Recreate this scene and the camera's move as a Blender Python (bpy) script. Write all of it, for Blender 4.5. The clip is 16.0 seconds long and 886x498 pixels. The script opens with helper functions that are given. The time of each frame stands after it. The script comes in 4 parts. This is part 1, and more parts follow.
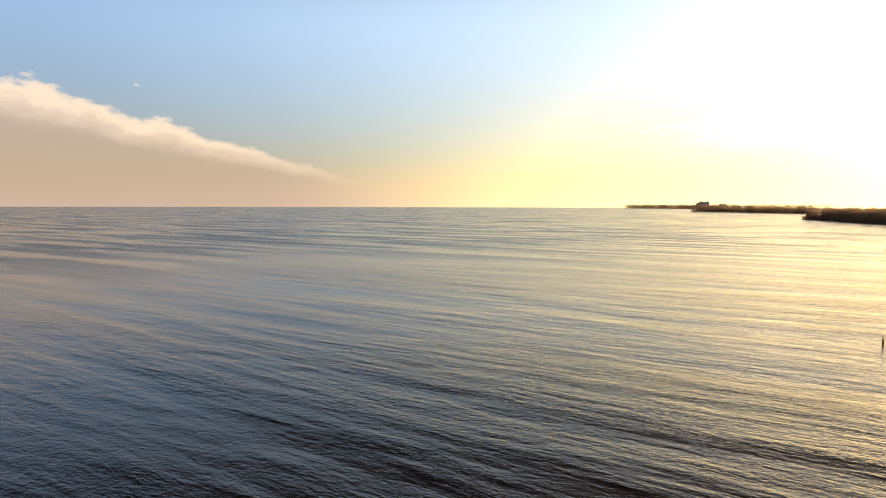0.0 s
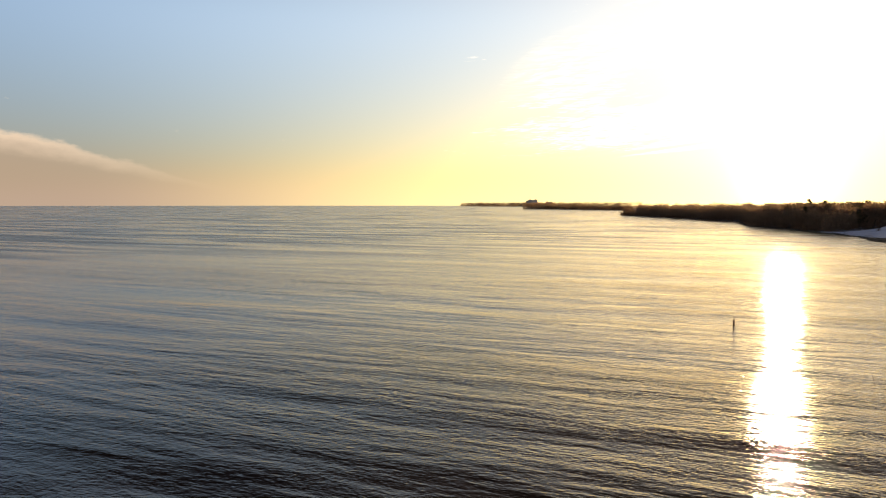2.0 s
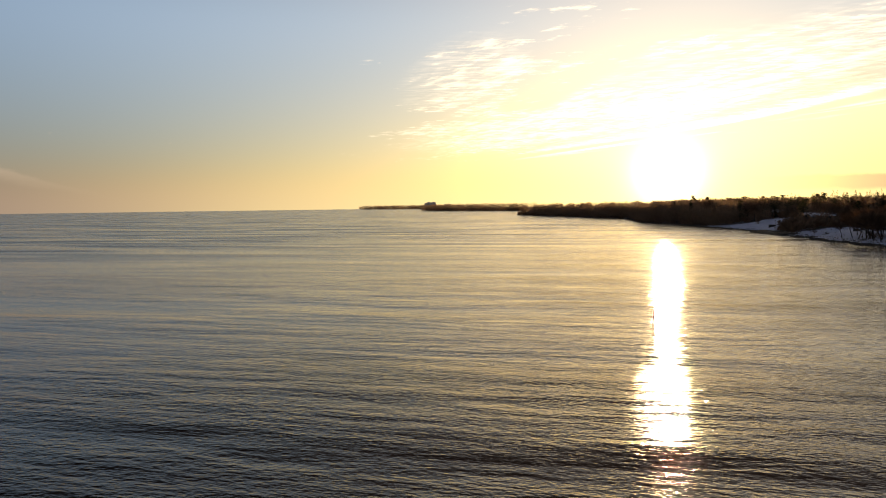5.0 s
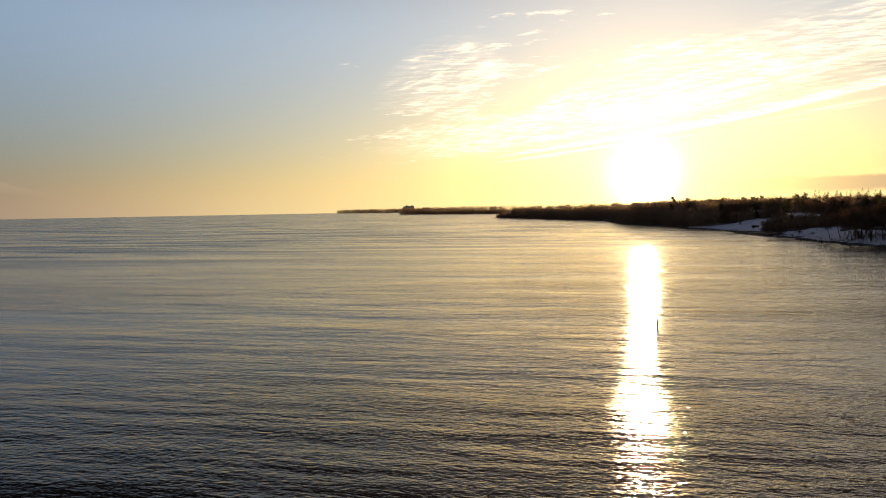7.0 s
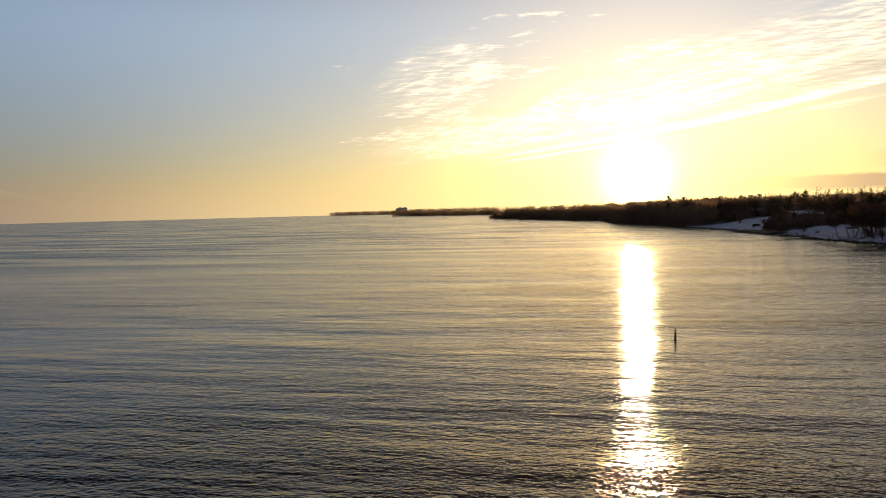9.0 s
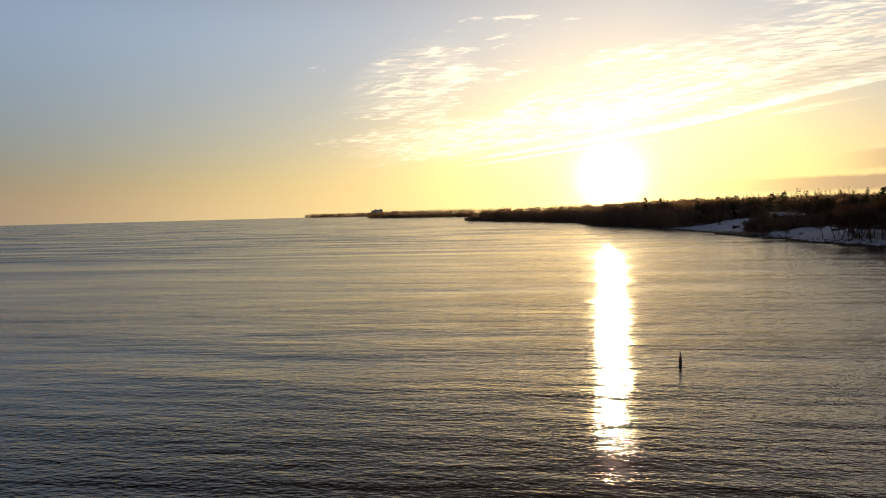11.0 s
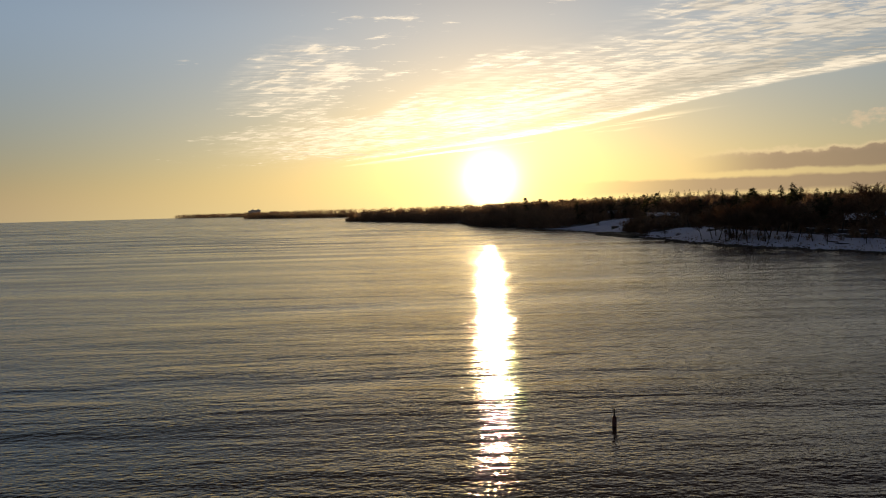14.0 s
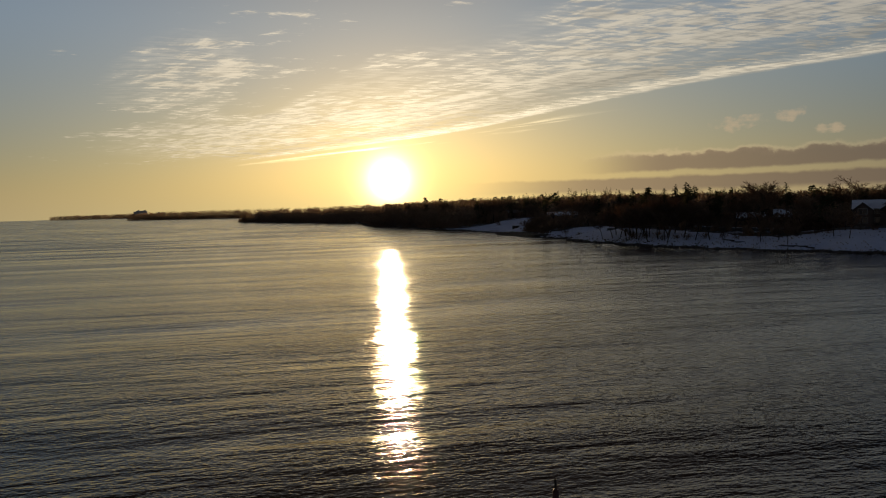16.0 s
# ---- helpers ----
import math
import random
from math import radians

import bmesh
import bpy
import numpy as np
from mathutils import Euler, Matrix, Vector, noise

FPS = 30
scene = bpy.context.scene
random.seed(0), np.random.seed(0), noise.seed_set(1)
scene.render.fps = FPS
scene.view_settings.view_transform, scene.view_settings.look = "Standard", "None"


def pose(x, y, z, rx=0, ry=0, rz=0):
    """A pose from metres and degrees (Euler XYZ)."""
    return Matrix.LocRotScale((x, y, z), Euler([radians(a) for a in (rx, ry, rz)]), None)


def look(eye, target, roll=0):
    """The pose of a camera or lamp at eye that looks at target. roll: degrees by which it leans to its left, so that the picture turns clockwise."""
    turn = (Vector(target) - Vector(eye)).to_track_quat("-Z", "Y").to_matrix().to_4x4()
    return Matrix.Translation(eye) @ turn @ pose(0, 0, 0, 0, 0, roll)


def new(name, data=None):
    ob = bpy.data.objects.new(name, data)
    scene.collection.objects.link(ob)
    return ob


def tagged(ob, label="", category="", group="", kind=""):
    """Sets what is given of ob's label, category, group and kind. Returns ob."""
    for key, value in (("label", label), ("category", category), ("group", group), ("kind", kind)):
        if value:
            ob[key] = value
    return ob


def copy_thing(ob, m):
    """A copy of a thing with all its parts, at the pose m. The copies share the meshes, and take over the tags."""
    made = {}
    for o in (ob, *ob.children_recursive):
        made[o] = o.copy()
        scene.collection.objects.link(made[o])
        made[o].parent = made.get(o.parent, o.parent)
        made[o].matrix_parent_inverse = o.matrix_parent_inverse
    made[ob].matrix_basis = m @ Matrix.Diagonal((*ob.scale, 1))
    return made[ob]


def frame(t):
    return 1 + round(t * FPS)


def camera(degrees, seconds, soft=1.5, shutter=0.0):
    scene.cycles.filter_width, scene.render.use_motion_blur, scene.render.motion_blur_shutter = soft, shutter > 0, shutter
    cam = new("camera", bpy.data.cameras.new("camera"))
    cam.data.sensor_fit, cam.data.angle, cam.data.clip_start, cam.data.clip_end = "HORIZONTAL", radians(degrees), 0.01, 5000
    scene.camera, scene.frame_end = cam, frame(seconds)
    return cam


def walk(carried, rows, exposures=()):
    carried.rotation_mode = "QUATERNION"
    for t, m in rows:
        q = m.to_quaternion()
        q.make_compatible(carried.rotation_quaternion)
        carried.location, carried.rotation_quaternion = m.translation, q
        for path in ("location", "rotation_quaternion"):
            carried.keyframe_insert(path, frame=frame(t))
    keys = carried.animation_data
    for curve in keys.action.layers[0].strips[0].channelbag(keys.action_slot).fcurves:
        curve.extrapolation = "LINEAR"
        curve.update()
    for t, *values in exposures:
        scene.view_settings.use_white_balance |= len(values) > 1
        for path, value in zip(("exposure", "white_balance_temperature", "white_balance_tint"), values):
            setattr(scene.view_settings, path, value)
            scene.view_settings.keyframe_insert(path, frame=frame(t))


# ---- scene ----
cam = camera(67.05, 16.0, soft=1.1)
walk(cam, [
    (0, pose(0.00, -0.00, 18.00, 86.217, -0.125, -0.000)),
    (0.5, pose(-1.32, 2.34, 17.58, 86.047, -0.130, -3.345)),
    (1, pose(-2.14, 4.34, 17.19, 86.017, -0.060, -6.439)),
    (1.5, pose(-2.57, 6.10, 16.83, 86.057, -0.040, -9.952)),
    (2, pose(-2.74, 7.70, 16.45, 86.104, -0.020, -13.738)),
    (2.5, pose(-2.58, 9.12, 16.00, 86.112, -0.030, -16.938)),
    (3, pose(-2.09, 10.44, 15.51, 86.075, 0.292, -18.914)),
    (3.5, pose(-1.57, 12.08, 15.06, 86.092, 0.334, -20.219)),
    (4, pose(-0.95, 14.04, 14.71, 86.164, 0.362, -20.977)),
    (6.5, pose(3.27, 24.86, 13.65, 86.549, 1.091, -24.016)),
    (7, pose(4.31, 27.18, 13.49, 86.602, 1.034, -24.231)),
    (7.5, pose(5.61, 29.52, 13.33, 86.677, 1.277, -24.391)),
    (8, pose(7.10, 31.99, 13.20, 86.705, 1.354, -24.533)),
    (10.5, pose(15.34, 45.02, 12.61, 86.824, 1.582, -25.993)),
    (11, pose(17.08, 47.62, 12.57, 86.860, 1.471, -26.826)),
    (11.5, pose(18.82, 50.25, 12.63, 86.851, 1.514, -27.353)),
    (12, pose(20.61, 52.78, 12.70, 86.791, 1.499, -28.239)),
    (12.5, pose(22.42, 55.12, 12.72, 86.749, 1.445, -30.396)),
    (13, pose(23.98, 57.50, 12.70, 86.677, 1.465, -32.754)),
    (13.5, pose(25.57, 59.71, 12.65, 86.663, 1.478, -34.898)),
    (14, pose(27.30, 61.86, 12.59, 86.630, 1.460, -36.871)),
    (14.5, pose(28.98, 64.13, 12.57, 86.580, 1.437, -38.827)),
    (15, pose(30.84, 66.22, 12.55, 86.522, 1.520, -41.113)),
    (15.5, pose(32.81, 68.30, 12.50, 86.456, 1.535, -43.470)),
    (16, pose(35.00, 70.23, 12.44, 86.412, 1.610, -45.405)),
], exposures=[
    (0.0, 2.06, 7750, 17), (1.5, 1.85, 7900, 17), (3.5, 1.42, 7950, 18), (7.0, 1.14, 7750, 18), (11.0, 1.04, 7750, 19), (12.5, 0.90, 7650, 18),
    (14.5, 0.54, 7450, 16), (16.0, 0.13, 7250, 14),
])

# ---- light: low sun over the shore ----
SUN_AZ, SUN_EL = radians(40.9), radians(2.5)
SUN_DIR = Vector((math.sin(SUN_AZ) * math.cos(SUN_EL), math.cos(SUN_AZ) * math.cos(SUN_EL), math.sin(SUN_EL)))

sun = new("sun", bpy.data.lights.new("sun", "SUN"))
sun.data.energy, sun.data.angle, sun.data.color = 2.3, radians(0.55), (1.0, 0.74, 0.42)
sun.matrix_basis = look((0, 0, 0), tuple(-SUN_DIR))


class Nodes:
    """Short hand for building node trees."""

    def __init__(self, tree):
        self.tree = tree
        tree.nodes.clear()

    def add(self, kind):
        return self.tree.nodes.new(kind)

    def vector(self, op):
        node = self.add("ShaderNodeVectorMath")
        node.operation = op
        return node

    def put(self, socket, value):
        if hasattr(value, "is_linked"):
            self.tree.links.new(value, socket)
        elif isinstance(value, (tuple, list)) and len(value) == 3 and len(socket.default_value) == 4:
            socket.default_value = (*value, 1)
        else:
            socket.default_value = value

    def math(self, op, a, b=0.0, c=0.0, clamp=False):
        node = self.add("ShaderNodeMath")
        node.operation, node.use_clamp = op, clamp
        for socket, value in zip(node.inputs, (a, b, c)):
            self.put(socket, value)
        return node.outputs[0]

    def step(self, x, lo, hi, a=0.0, b=1.0):
        node = self.add("ShaderNodeMapRange")
        node.interpolation_type = "SMOOTHSTEP"
        for key, value in (("Value", x), ("From Min", lo), ("From Max", hi), ("To Min", a), ("To Max", b)):
            self.put(node.inputs[key], value)
        return node.outputs[0]

    def noise(self, vector, scale, detail=4.0, rough=0.5, distortion=0.0):
        node = self.add("ShaderNodeTexNoise")
        self.put(node.inputs["Vector"], vector)
        for key, value in (("Scale", scale), ("Detail", detail), ("Roughness", rough), ("Distortion", distortion)):
            node.inputs[key].default_value = value
        return node.outputs["Fac"]

    def xyz(self, x, y, z=0.0):
        node = self.add("ShaderNodeCombineXYZ")
        for socket, value in zip(node.inputs, (x, y, z)):
            self.put(socket, value)
        return node.outputs[0]

    def mapped(self, vector, rot=(0, 0, 0), scale=(1, 1, 1), loc=(0, 0, 0)):
        node = self.add("ShaderNodeMapping")
        self.put(node.inputs["Vector"], vector)
        node.inputs["Rotation"].default_value = [radians(a) for a in rot]
        node.inputs["Scale"].default_value, node.inputs["Location"].default_value = scale, loc
        return node.outputs[0]

    def mix(self, fac, a, b, blend="MIX"):
        node = self.add("ShaderNodeMix")
        node.data_type, node.blend_type, node.clamp_factor = "RGBA", blend, True
        self.put(node.inputs[0], fac)
        self.put(node.inputs[6], a)
        self.put(node.inputs[7], b)
        return node.outputs[2]

    def scaled(self, colour, fac):
        node = self.vector("SCALE")
        self.put(node.inputs[0], colour)
        self.put(node.inputs["Scale"], fac)
        return node.outputs[0]

    def times(self, a, b):
        node = self.vector("MULTIPLY")
        self.put(node.inputs[0], a)
        self.put(node.inputs[1], b)
        return node.outputs[0]

    def plus(self, a, b):
        node = self.vector("ADD")
        self.put(node.inputs[0], a)
        self.put(node.inputs[1], b)
        return node.outputs[0]


def build_world():
    world = bpy.data.worlds.new("evening_sky")
    world.use_nodes = True
    scene.world = world
    n = Nodes(world.node_tree)
    way = n.add("ShaderNodeTexCoord").outputs["Generated"]
    split = n.add("ShaderNodeSeparateXYZ")
    n.put(split.inputs[0], way)
    x, y, z = split.outputs
    up = n.math("MAXIMUM", z, 0.0)
    el = n.math("MULTIPLY", n.math("ARCSINE", up), 57.2958)
    az = n.math("MULTIPLY", n.math("ARCTAN2", x, y), 57.2958)
    dot = n.vector("DOT_PRODUCT")
    n.put(dot.inputs[0], way)
    dot.inputs[1].default_value = SUN_DIR
    away = n.math("MULTIPLY", n.math("ARCCOSINE", n.math("MINIMUM", dot.outputs["Value"], 1.0)), 57.2958)

    sky = n.add("ShaderNodeTexSky")
    sky.sky_type, sky.sun_disc, sky.sun_elevation, sky.sun_rotation = "NISHITA", False, SUN_EL, SUN_AZ
    sky.air_density, sky.dust_density, sky.ozone_density = 1.0, 1.0, 3.0
    colour = n.scaled(sky.outputs[0], SKY)

    # clear air: bluer and lighter away from the sun
    # faded out above 13 degrees to darken the near water's reflection
    clear = n.math("MULTIPLY", n.step(el, -5.0, 18.0), n.step(el, 13.0, 32.0, 1.0, 0.02))
    clear = n.math("MULTIPLY", clear, n.step(dot.outputs["Value"], -0.5, 0.7, 1.15, 1.0))
    tone = n.mix(n.step(dot.outputs["Value"], 0.25, 0.92), (0.050, 0.090, 0.156), (0.097, 0.149, 0.216))
    colour = n.plus(colour, n.scaled(tone, clear))
    # warm tint added high in the sky, mostly unseen, to warm the water
    colour = n.plus(colour, n.scaled(n.xyz(0.046, 0.031, 0.017), n.math("MULTIPLY", n.step(el, 15.0, 28.0), n.step(dot.outputs["Value"], 0.1, 0.85, 0.25, 1.0))))
    # haze low over the water: a broad yellow band towards the sun, pinkish grey at the waterline
    toward = n.step(dot.outputs["Value"], 0.54, 1.0)
    broad_low = n.math("POWER", 2.718, n.math("MULTIPLY", el, -0.20))
    colour = n.mix(n.math("MULTIPLY", broad_low, n.step(toward, 0.2, 0.9, 0.52, 0.74)), colour, n.mix(toward, (0.180, 0.158, 0.128), (0.430, 0.394, 0.205)))
    thin_low = n.math("POWER", 2.718, n.math("MULTIPLY", n.math("MULTIPLY", el, el), -0.16))
    colour = n.mix(n.math("MULTIPLY", thin_low, 0.55), colour, n.mix(toward, (0.165, 0.134, 0.118), (0.370, 0.300, 0.168)))
    # aureole of the sun in thin cirrus; the core holds painted lens bloom
    glow = n.math("MULTIPLY", n.math("POWER", 2.718, n.math("MULTIPLY", away, -1 / 11.5)), n.step(el, 3.0, 15.0, 0.60, 0.30))
    colour = n.plus(colour, n.scaled(n.xyz(1.0, 0.90, 0.34), glow))
    bloom_core = n.math("MULTIPLY", n.math("POWER", 2.718, n.math("MULTIPLY", away, -1 / 0.75)), 13.0)
    colour = n.plus(colour, n.scaled(n.xyz(1.0, 0.84, 0.50), bloom_core))

    # sheet of high rippled cloud, its far edge almost a straight line
    deep = n.math("MAXIMUM", z, 0.012)
    px, py = n.math("DIVIDE", x, deep), n.math("DIVIDE", y, deep)
    plane = n.xyz(px, py)
    lie = n.mapped(plane, rot=(0, 0, 32))
    stroke = n.noise(n.mapped(lie, scale=(0.62, 1.0, 1.0)), 4.4, 8.0, 0.66, 0.5)
    ripple = n.noise(n.mapped(lie, rot=(0, 0, -9), scale=(0.34, 1.0, 1.0)), 15.0, 5.0, 0.58, 0.5)
    comb = n.noise(n.mapped(plane, rot=(0, 0, -8), scale=(1.0, 0.22, 1.0)), 9.0, 4.0, 0.58, 0.4)
    broad = n.noise(n.mapped(plane, rot=(0, 0, 20), scale=(1.0, 0.6, 1.0)), 0.95, 3.0, 0.5)
    far = n.math("ADD", 5.62, n.step(py, 2.0, 7.0, 0.0, 1.05))
    inside = n.math("SUBTRACT", far, n.math("ADD", px, n.math("MULTIPLY", n.math("SUBTRACT", stroke, 0.5), 0.25)))
    loose = n.math("ADD", px, n.math("MULTIPLY", n.math("SUBTRACT", broad, 0.5), 2.2))
    cover = n.math("MULTIPLY", n.step(loose, 2.1, 3.5), n.step(inside, -0.06, 0.22))
    gap = n.math("MULTIPLY", n.step(n.math("ABSOLUTE", n.math("SUBTRACT", px, n.math("ADD", 2.55, n.math("MULTIPLY", n.math("SUBTRACT", py, 3.4), 0.32)))), 0.42, 0.08), n.step(py, 7.2, 5.6))
    cover = n.math("MULTIPLY", cover, n.math("SUBTRACT", 1.0, n.math("MULTIPLY", gap, 0.85)))
    # a smaller patch before it, and scattered wisps
    qa = n.math("DIVIDE", n.math("SUBTRACT", px, n.math("ADD", 2.05, n.math("MULTIPLY", n.math("SUBTRACT", py, 4.6), 0.22))), 0.62)
    qb = n.math("DIVIDE", n.math("SUBTRACT", py, 5.2), 2.0)
    patch = n.math("ADD", n.math("MULTIPLY", qa, qa), n.math("MULTIPLY", qb, qb))
    cover = n.math("MAXIMUM", cover, n.math("MULTIPLY", n.step(patch, 1.5, 0.2), 0.88))
    cover = n.math("MAXIMUM", cover, n.math("MULTIPLY", n.step(px, 0.5, 1.5), n.step(inside, 0.0, 0.3, 0.0, 0.36)))
    cover = n.math("MULTIPLY", cover, n.math("MULTIPLY", n.step(az, 9.0, 25.0), n.step(el, 2.6, 5.6)))
    amount = n.math("ADD", n.math("MULTIPLY", stroke, 0.52), n.math("ADD", n.math("MULTIPLY", ripple, 0.26), n.math("MULTIPLY", comb, 0.22)))
    amount = n.math("ADD", amount, n.math("MULTIPLY", n.math("SUBTRACT", broad, 0.5), 0.45))
    bar = n.math("SUBTRACT", 0.66, n.math("MULTIPLY", cover, 0.235))
    sheet = n.math("MULTIPLY", n.step(amount, bar, n.math("ADD", bar, 0.10)), n.step(cover, 0.02, 0.22))
    rim = n.math("MULTIPLY", n.step(inside, 0.55, 0.18), n.step(inside, -0.05, 0.08))
    rim = n.math("MULTIPLY", rim, n.step(el, 3.8, 6.0, 0.0, 0.85))
    sheet = n.math("MAXIMUM", sheet, n.math("MULTIPLY", rim, n.step(stroke, 0.3, 0.5, 0.45, 1.0)))
    sheet = n.math("MAXIMUM", sheet, n.math("MULTIPLY", n.step(cover, 0.45, 0.95), n.step(ripple, 0.32, 0.62, 0.12, 0.46)))
    lit = n.math("ADD", 0.27, n.math("MULTIPLY", n.math("POWER", 2.718, n.math("MULTIPLY", away, -1 / 13.0)), 0.72))
    lit = n.math("MULTIPLY", lit, n.step(n.math("ADD", n.math("MULTIPLY", ripple, 0.5), n.math("MULTIPLY", comb, 0.5)), 0.38, 0.60, 0.58, 1.16))
    lit = n.math("MULTIPLY", lit, n.math("SUBTRACT", 1.0, n.math("MULTIPLY", n.math("MULTIPLY", n.step(inside, 0.35, 0.6), n.step(inside, 1.3, 0.75)), 0.34)))
    lit = n.math("MULTIPLY", lit, n.math("ADD", 1.0, n.math("MULTIPLY", rim, 0.5)))
    colour = n.mix(n.math("MULTIPLY", sheet, 0.88), colour, n.plus(n.scaled(colour, 0.36), n.scaled(n.xyz(1.0, 0.92, 0.72), lit)))

    # thin streaks beyond the edge of the sheet
    streak = n.math("MULTIPLY", n.step(inside, -0.25, -0.45), n.step(inside, -0.95, -0.6))
    streak = n.math("MULTIPLY", streak, n.step(n.noise(n.mapped(plane, scale=(2.0, 0.35, 1.0)), 1.1, 3.0, 0.5), 0.47, 0.62))
    streak = n.math("MULTIPLY", streak, n.math("MULTIPLY", n.step(el, 3.5, 5.0), n.step(el, 7.6, 6.3)))
    colour = n.plus(colour, n.scaled(n.xyz(1.0, 0.85, 0.55), n.math("MULTIPLY", n.math("MULTIPLY", streak, lit), 1.3)))

    # smooth bank of cloud over the open water
    soft = n.noise(n.xyz(n.math("MULTIPLY", az, 0.34), n.math("MULTIPLY", el, 0.8)), 1.0, 7.0, 0.6)
    bank = n.math("ADD", n.math("ADD", px, 0.3), n.math("MULTIPLY", n.math("SUBTRACT", soft, 0.5), 1.9))
    held = n.math("MULTIPLY", n.step(el, 0.0, 3.0, 0.3, 1.0), n.step(az, -3.0, -20.0))
    body = n.math("MULTIPLY", n.step(bank, -3.05, -3.55), held)
    shade = n.step(bank, -3.0, -5.4, 0.27, 0.135)
    colour = n.mix(n.math("MULTIPLY", body, 0.70), colour, n.scaled(n.xyz(1.0, 0.82, 0.64), shade))
    fringe = n.math("MULTIPLY", n.math("MULTIPLY", n.step(bank, -3.0, -3.3), n.step(bank, -3.95, -3.4)), n.math("MULTIPLY", held, n.step(el, 2.5, 6.0)))
    colour = n.mix(n.math("MULTIPLY", fringe, 0.32), colour, (0.30, 0.26, 0.205))
    # small scraps above the bank and out over the water
    scrap = n.noise(n.xyz(n.math("MULTIPLY", az, 0.55), n.math("MULTIPLY", el, 1.5)), 1.0, 5.0, 0.6)
    near_bank = n.math("MULTIPLY", n.step(bank, -3.1, -2.7), n.step(bank, -1.9, -2.4))
    near_bank = n.math("MULTIPLY", near_bank, n.step(az, -14.0, -26.0))
    low_scrap = n.math("MULTIPLY", n.math("MULTIPLY", n.step(el, 2.6, 3.6), n.step(el, 6.5, 5.0)), n.math("MULTIPLY", n.step(az, -10.0, -4.0), n.step(az, 14.0, 6.0)))
    scraps = n.math("MULTIPLY", n.step(scrap, 0.66, 0.74), n.math("MAXIMUM", near_bank, n.math("MULTIPLY", low_scrap, 0.6)))
    colour = n.mix(n.math("MULTIPLY", scraps, 0.6), colour, (0.33, 0.29, 0.22))

    # two long low banks over the shore and a few puffs
    lumps = n.noise(n.xyz(n.math("MULTIPLY", az, 0.42), n.math("MULTIPLY", el, 0.5)), 1.0, 6.0, 0.6)
    wob = n.math("MULTIPLY", n.math("SUBTRACT", lumps, 0.5), 1.9)
    el2 = n.math("ADD", el, wob)
    el3 = n.math("ADD", el, n.math("MULTIPLY", wob, 0.35))
    b1 = n.math("MULTIPLY", n.step(el3, 0.6, 1.1), n.step(el3, 2.1, 1.8))
    b1 = n.math("MULTIPLY", b1, n.step(az, 46.0, 60.0))
    b2 = n.math("MULTIPLY", n.step(el3, 2.3, 2.6), n.step(el2, 3.9, 3.6))
    b2 = n.math("MULTIPLY", b2, n.step(az, 56.0, 64.0))
    crest = n.math("MULTIPLY", n.math("MULTIPLY", n.step(el2, 3.3, 3.7), n.step(el2, 4.15, 3.85)), n.step(az, 56.0, 64.0))
    colour = n.mix(n.math("MULTIPLY", crest, n.step(az, 58.0, 80.0, 0.42, 0.15)), colour, (0.58, 0.46, 0.29))
    low_bank = n.math("MAXIMUM", b1, b2)
    colour = n.mix(n.math("MULTIPLY", low_bank, 0.80), colour, n.mix(n.step(az, 52.0, 80.0), (0.260, 0.195, 0.130), (0.118, 0.092, 0.076)))
    puffy = n.noise(n.xyz(n.math("MULTIPLY", az, 0.9), n.math("MULTIPLY", el, 1.6)), 1.0, 5.0, 0.6)
    for a, e, w, h in ((69.3, 5.9, 1.7, 0.45), (72.9, 6.4, 1.0, 0.42), (75.3, 4.9, 0.9, 0.38)):
        da = n.math("DIVIDE", n.math("SUBTRACT", az, a), w)
        de = n.math("DIVIDE", n.math("SUBTRACT", el2, e), h)
        q = n.math("ADD", n.math("MULTIPLY", da, da), n.math("MULTIPLY", de, de))
        q = n.math("ADD", q, n.math("MULTIPLY", n.math("SUBTRACT", puffy, 0.5), 6.0))
        colour = n.mix(n.step(q, 1.5, -0.3, 0.0, 0.5), colour, (0.47, 0.37, 0.255))

    # sky mostly above the view darkened and reddened to dim the near water
    sunward = n.step(dot.outputs["Value"], 0.62, 0.96)
    deepen = n.mix(sunward, (0.074, 0.045, 0.040), (0.82, 0.60, 0.48))
    colour = n.mix(n.math("MULTIPLY", n.step(el, 14.5, 29.0), n.step(dot.outputs["Value"], -0.2, 0.4)), colour, n.times(colour, deepen))
    back = n.add("ShaderNodeBackground")
    n.put(back.inputs["Color"], colour)
    back.inputs["Strength"].default_value = 1.0
    out = n.add("ShaderNodeOutputWorld")
    n.tree.links.new(back.outputs[0], out.inputs[0])


SKY = 0.055
build_world()


# ---- materials ----
def material(name, rough=0.8, spec=0.5):
    mat = bpy.data.materials.new(name)
    mat.use_nodes = True
    n = Nodes(mat.node_tree)
    shader, out = n.add("ShaderNodeBsdfPrincipled"), n.add("ShaderNodeOutputMaterial")
    n.tree.links.new(shader.outputs[0], out.inputs[0])
    shader.inputs["Roughness"].default_value = rough
    shader.inputs["Specular IOR Level"].default_value = spec
    return mat, n, shader


def bump(n, shader, height, strength, distance, wide=0.1):
    node = n.add("ShaderNodeBump")
    node.inputs["Strength"].default_value, node.inputs["Distance"].default_value = strength, distance
    n.put(node.inputs["Height"], height)
    node.inputs["Filter Width"].default_value = wide
    n.put(shader.inputs["Normal"], node.outputs[0])
    return node.outputs[0]


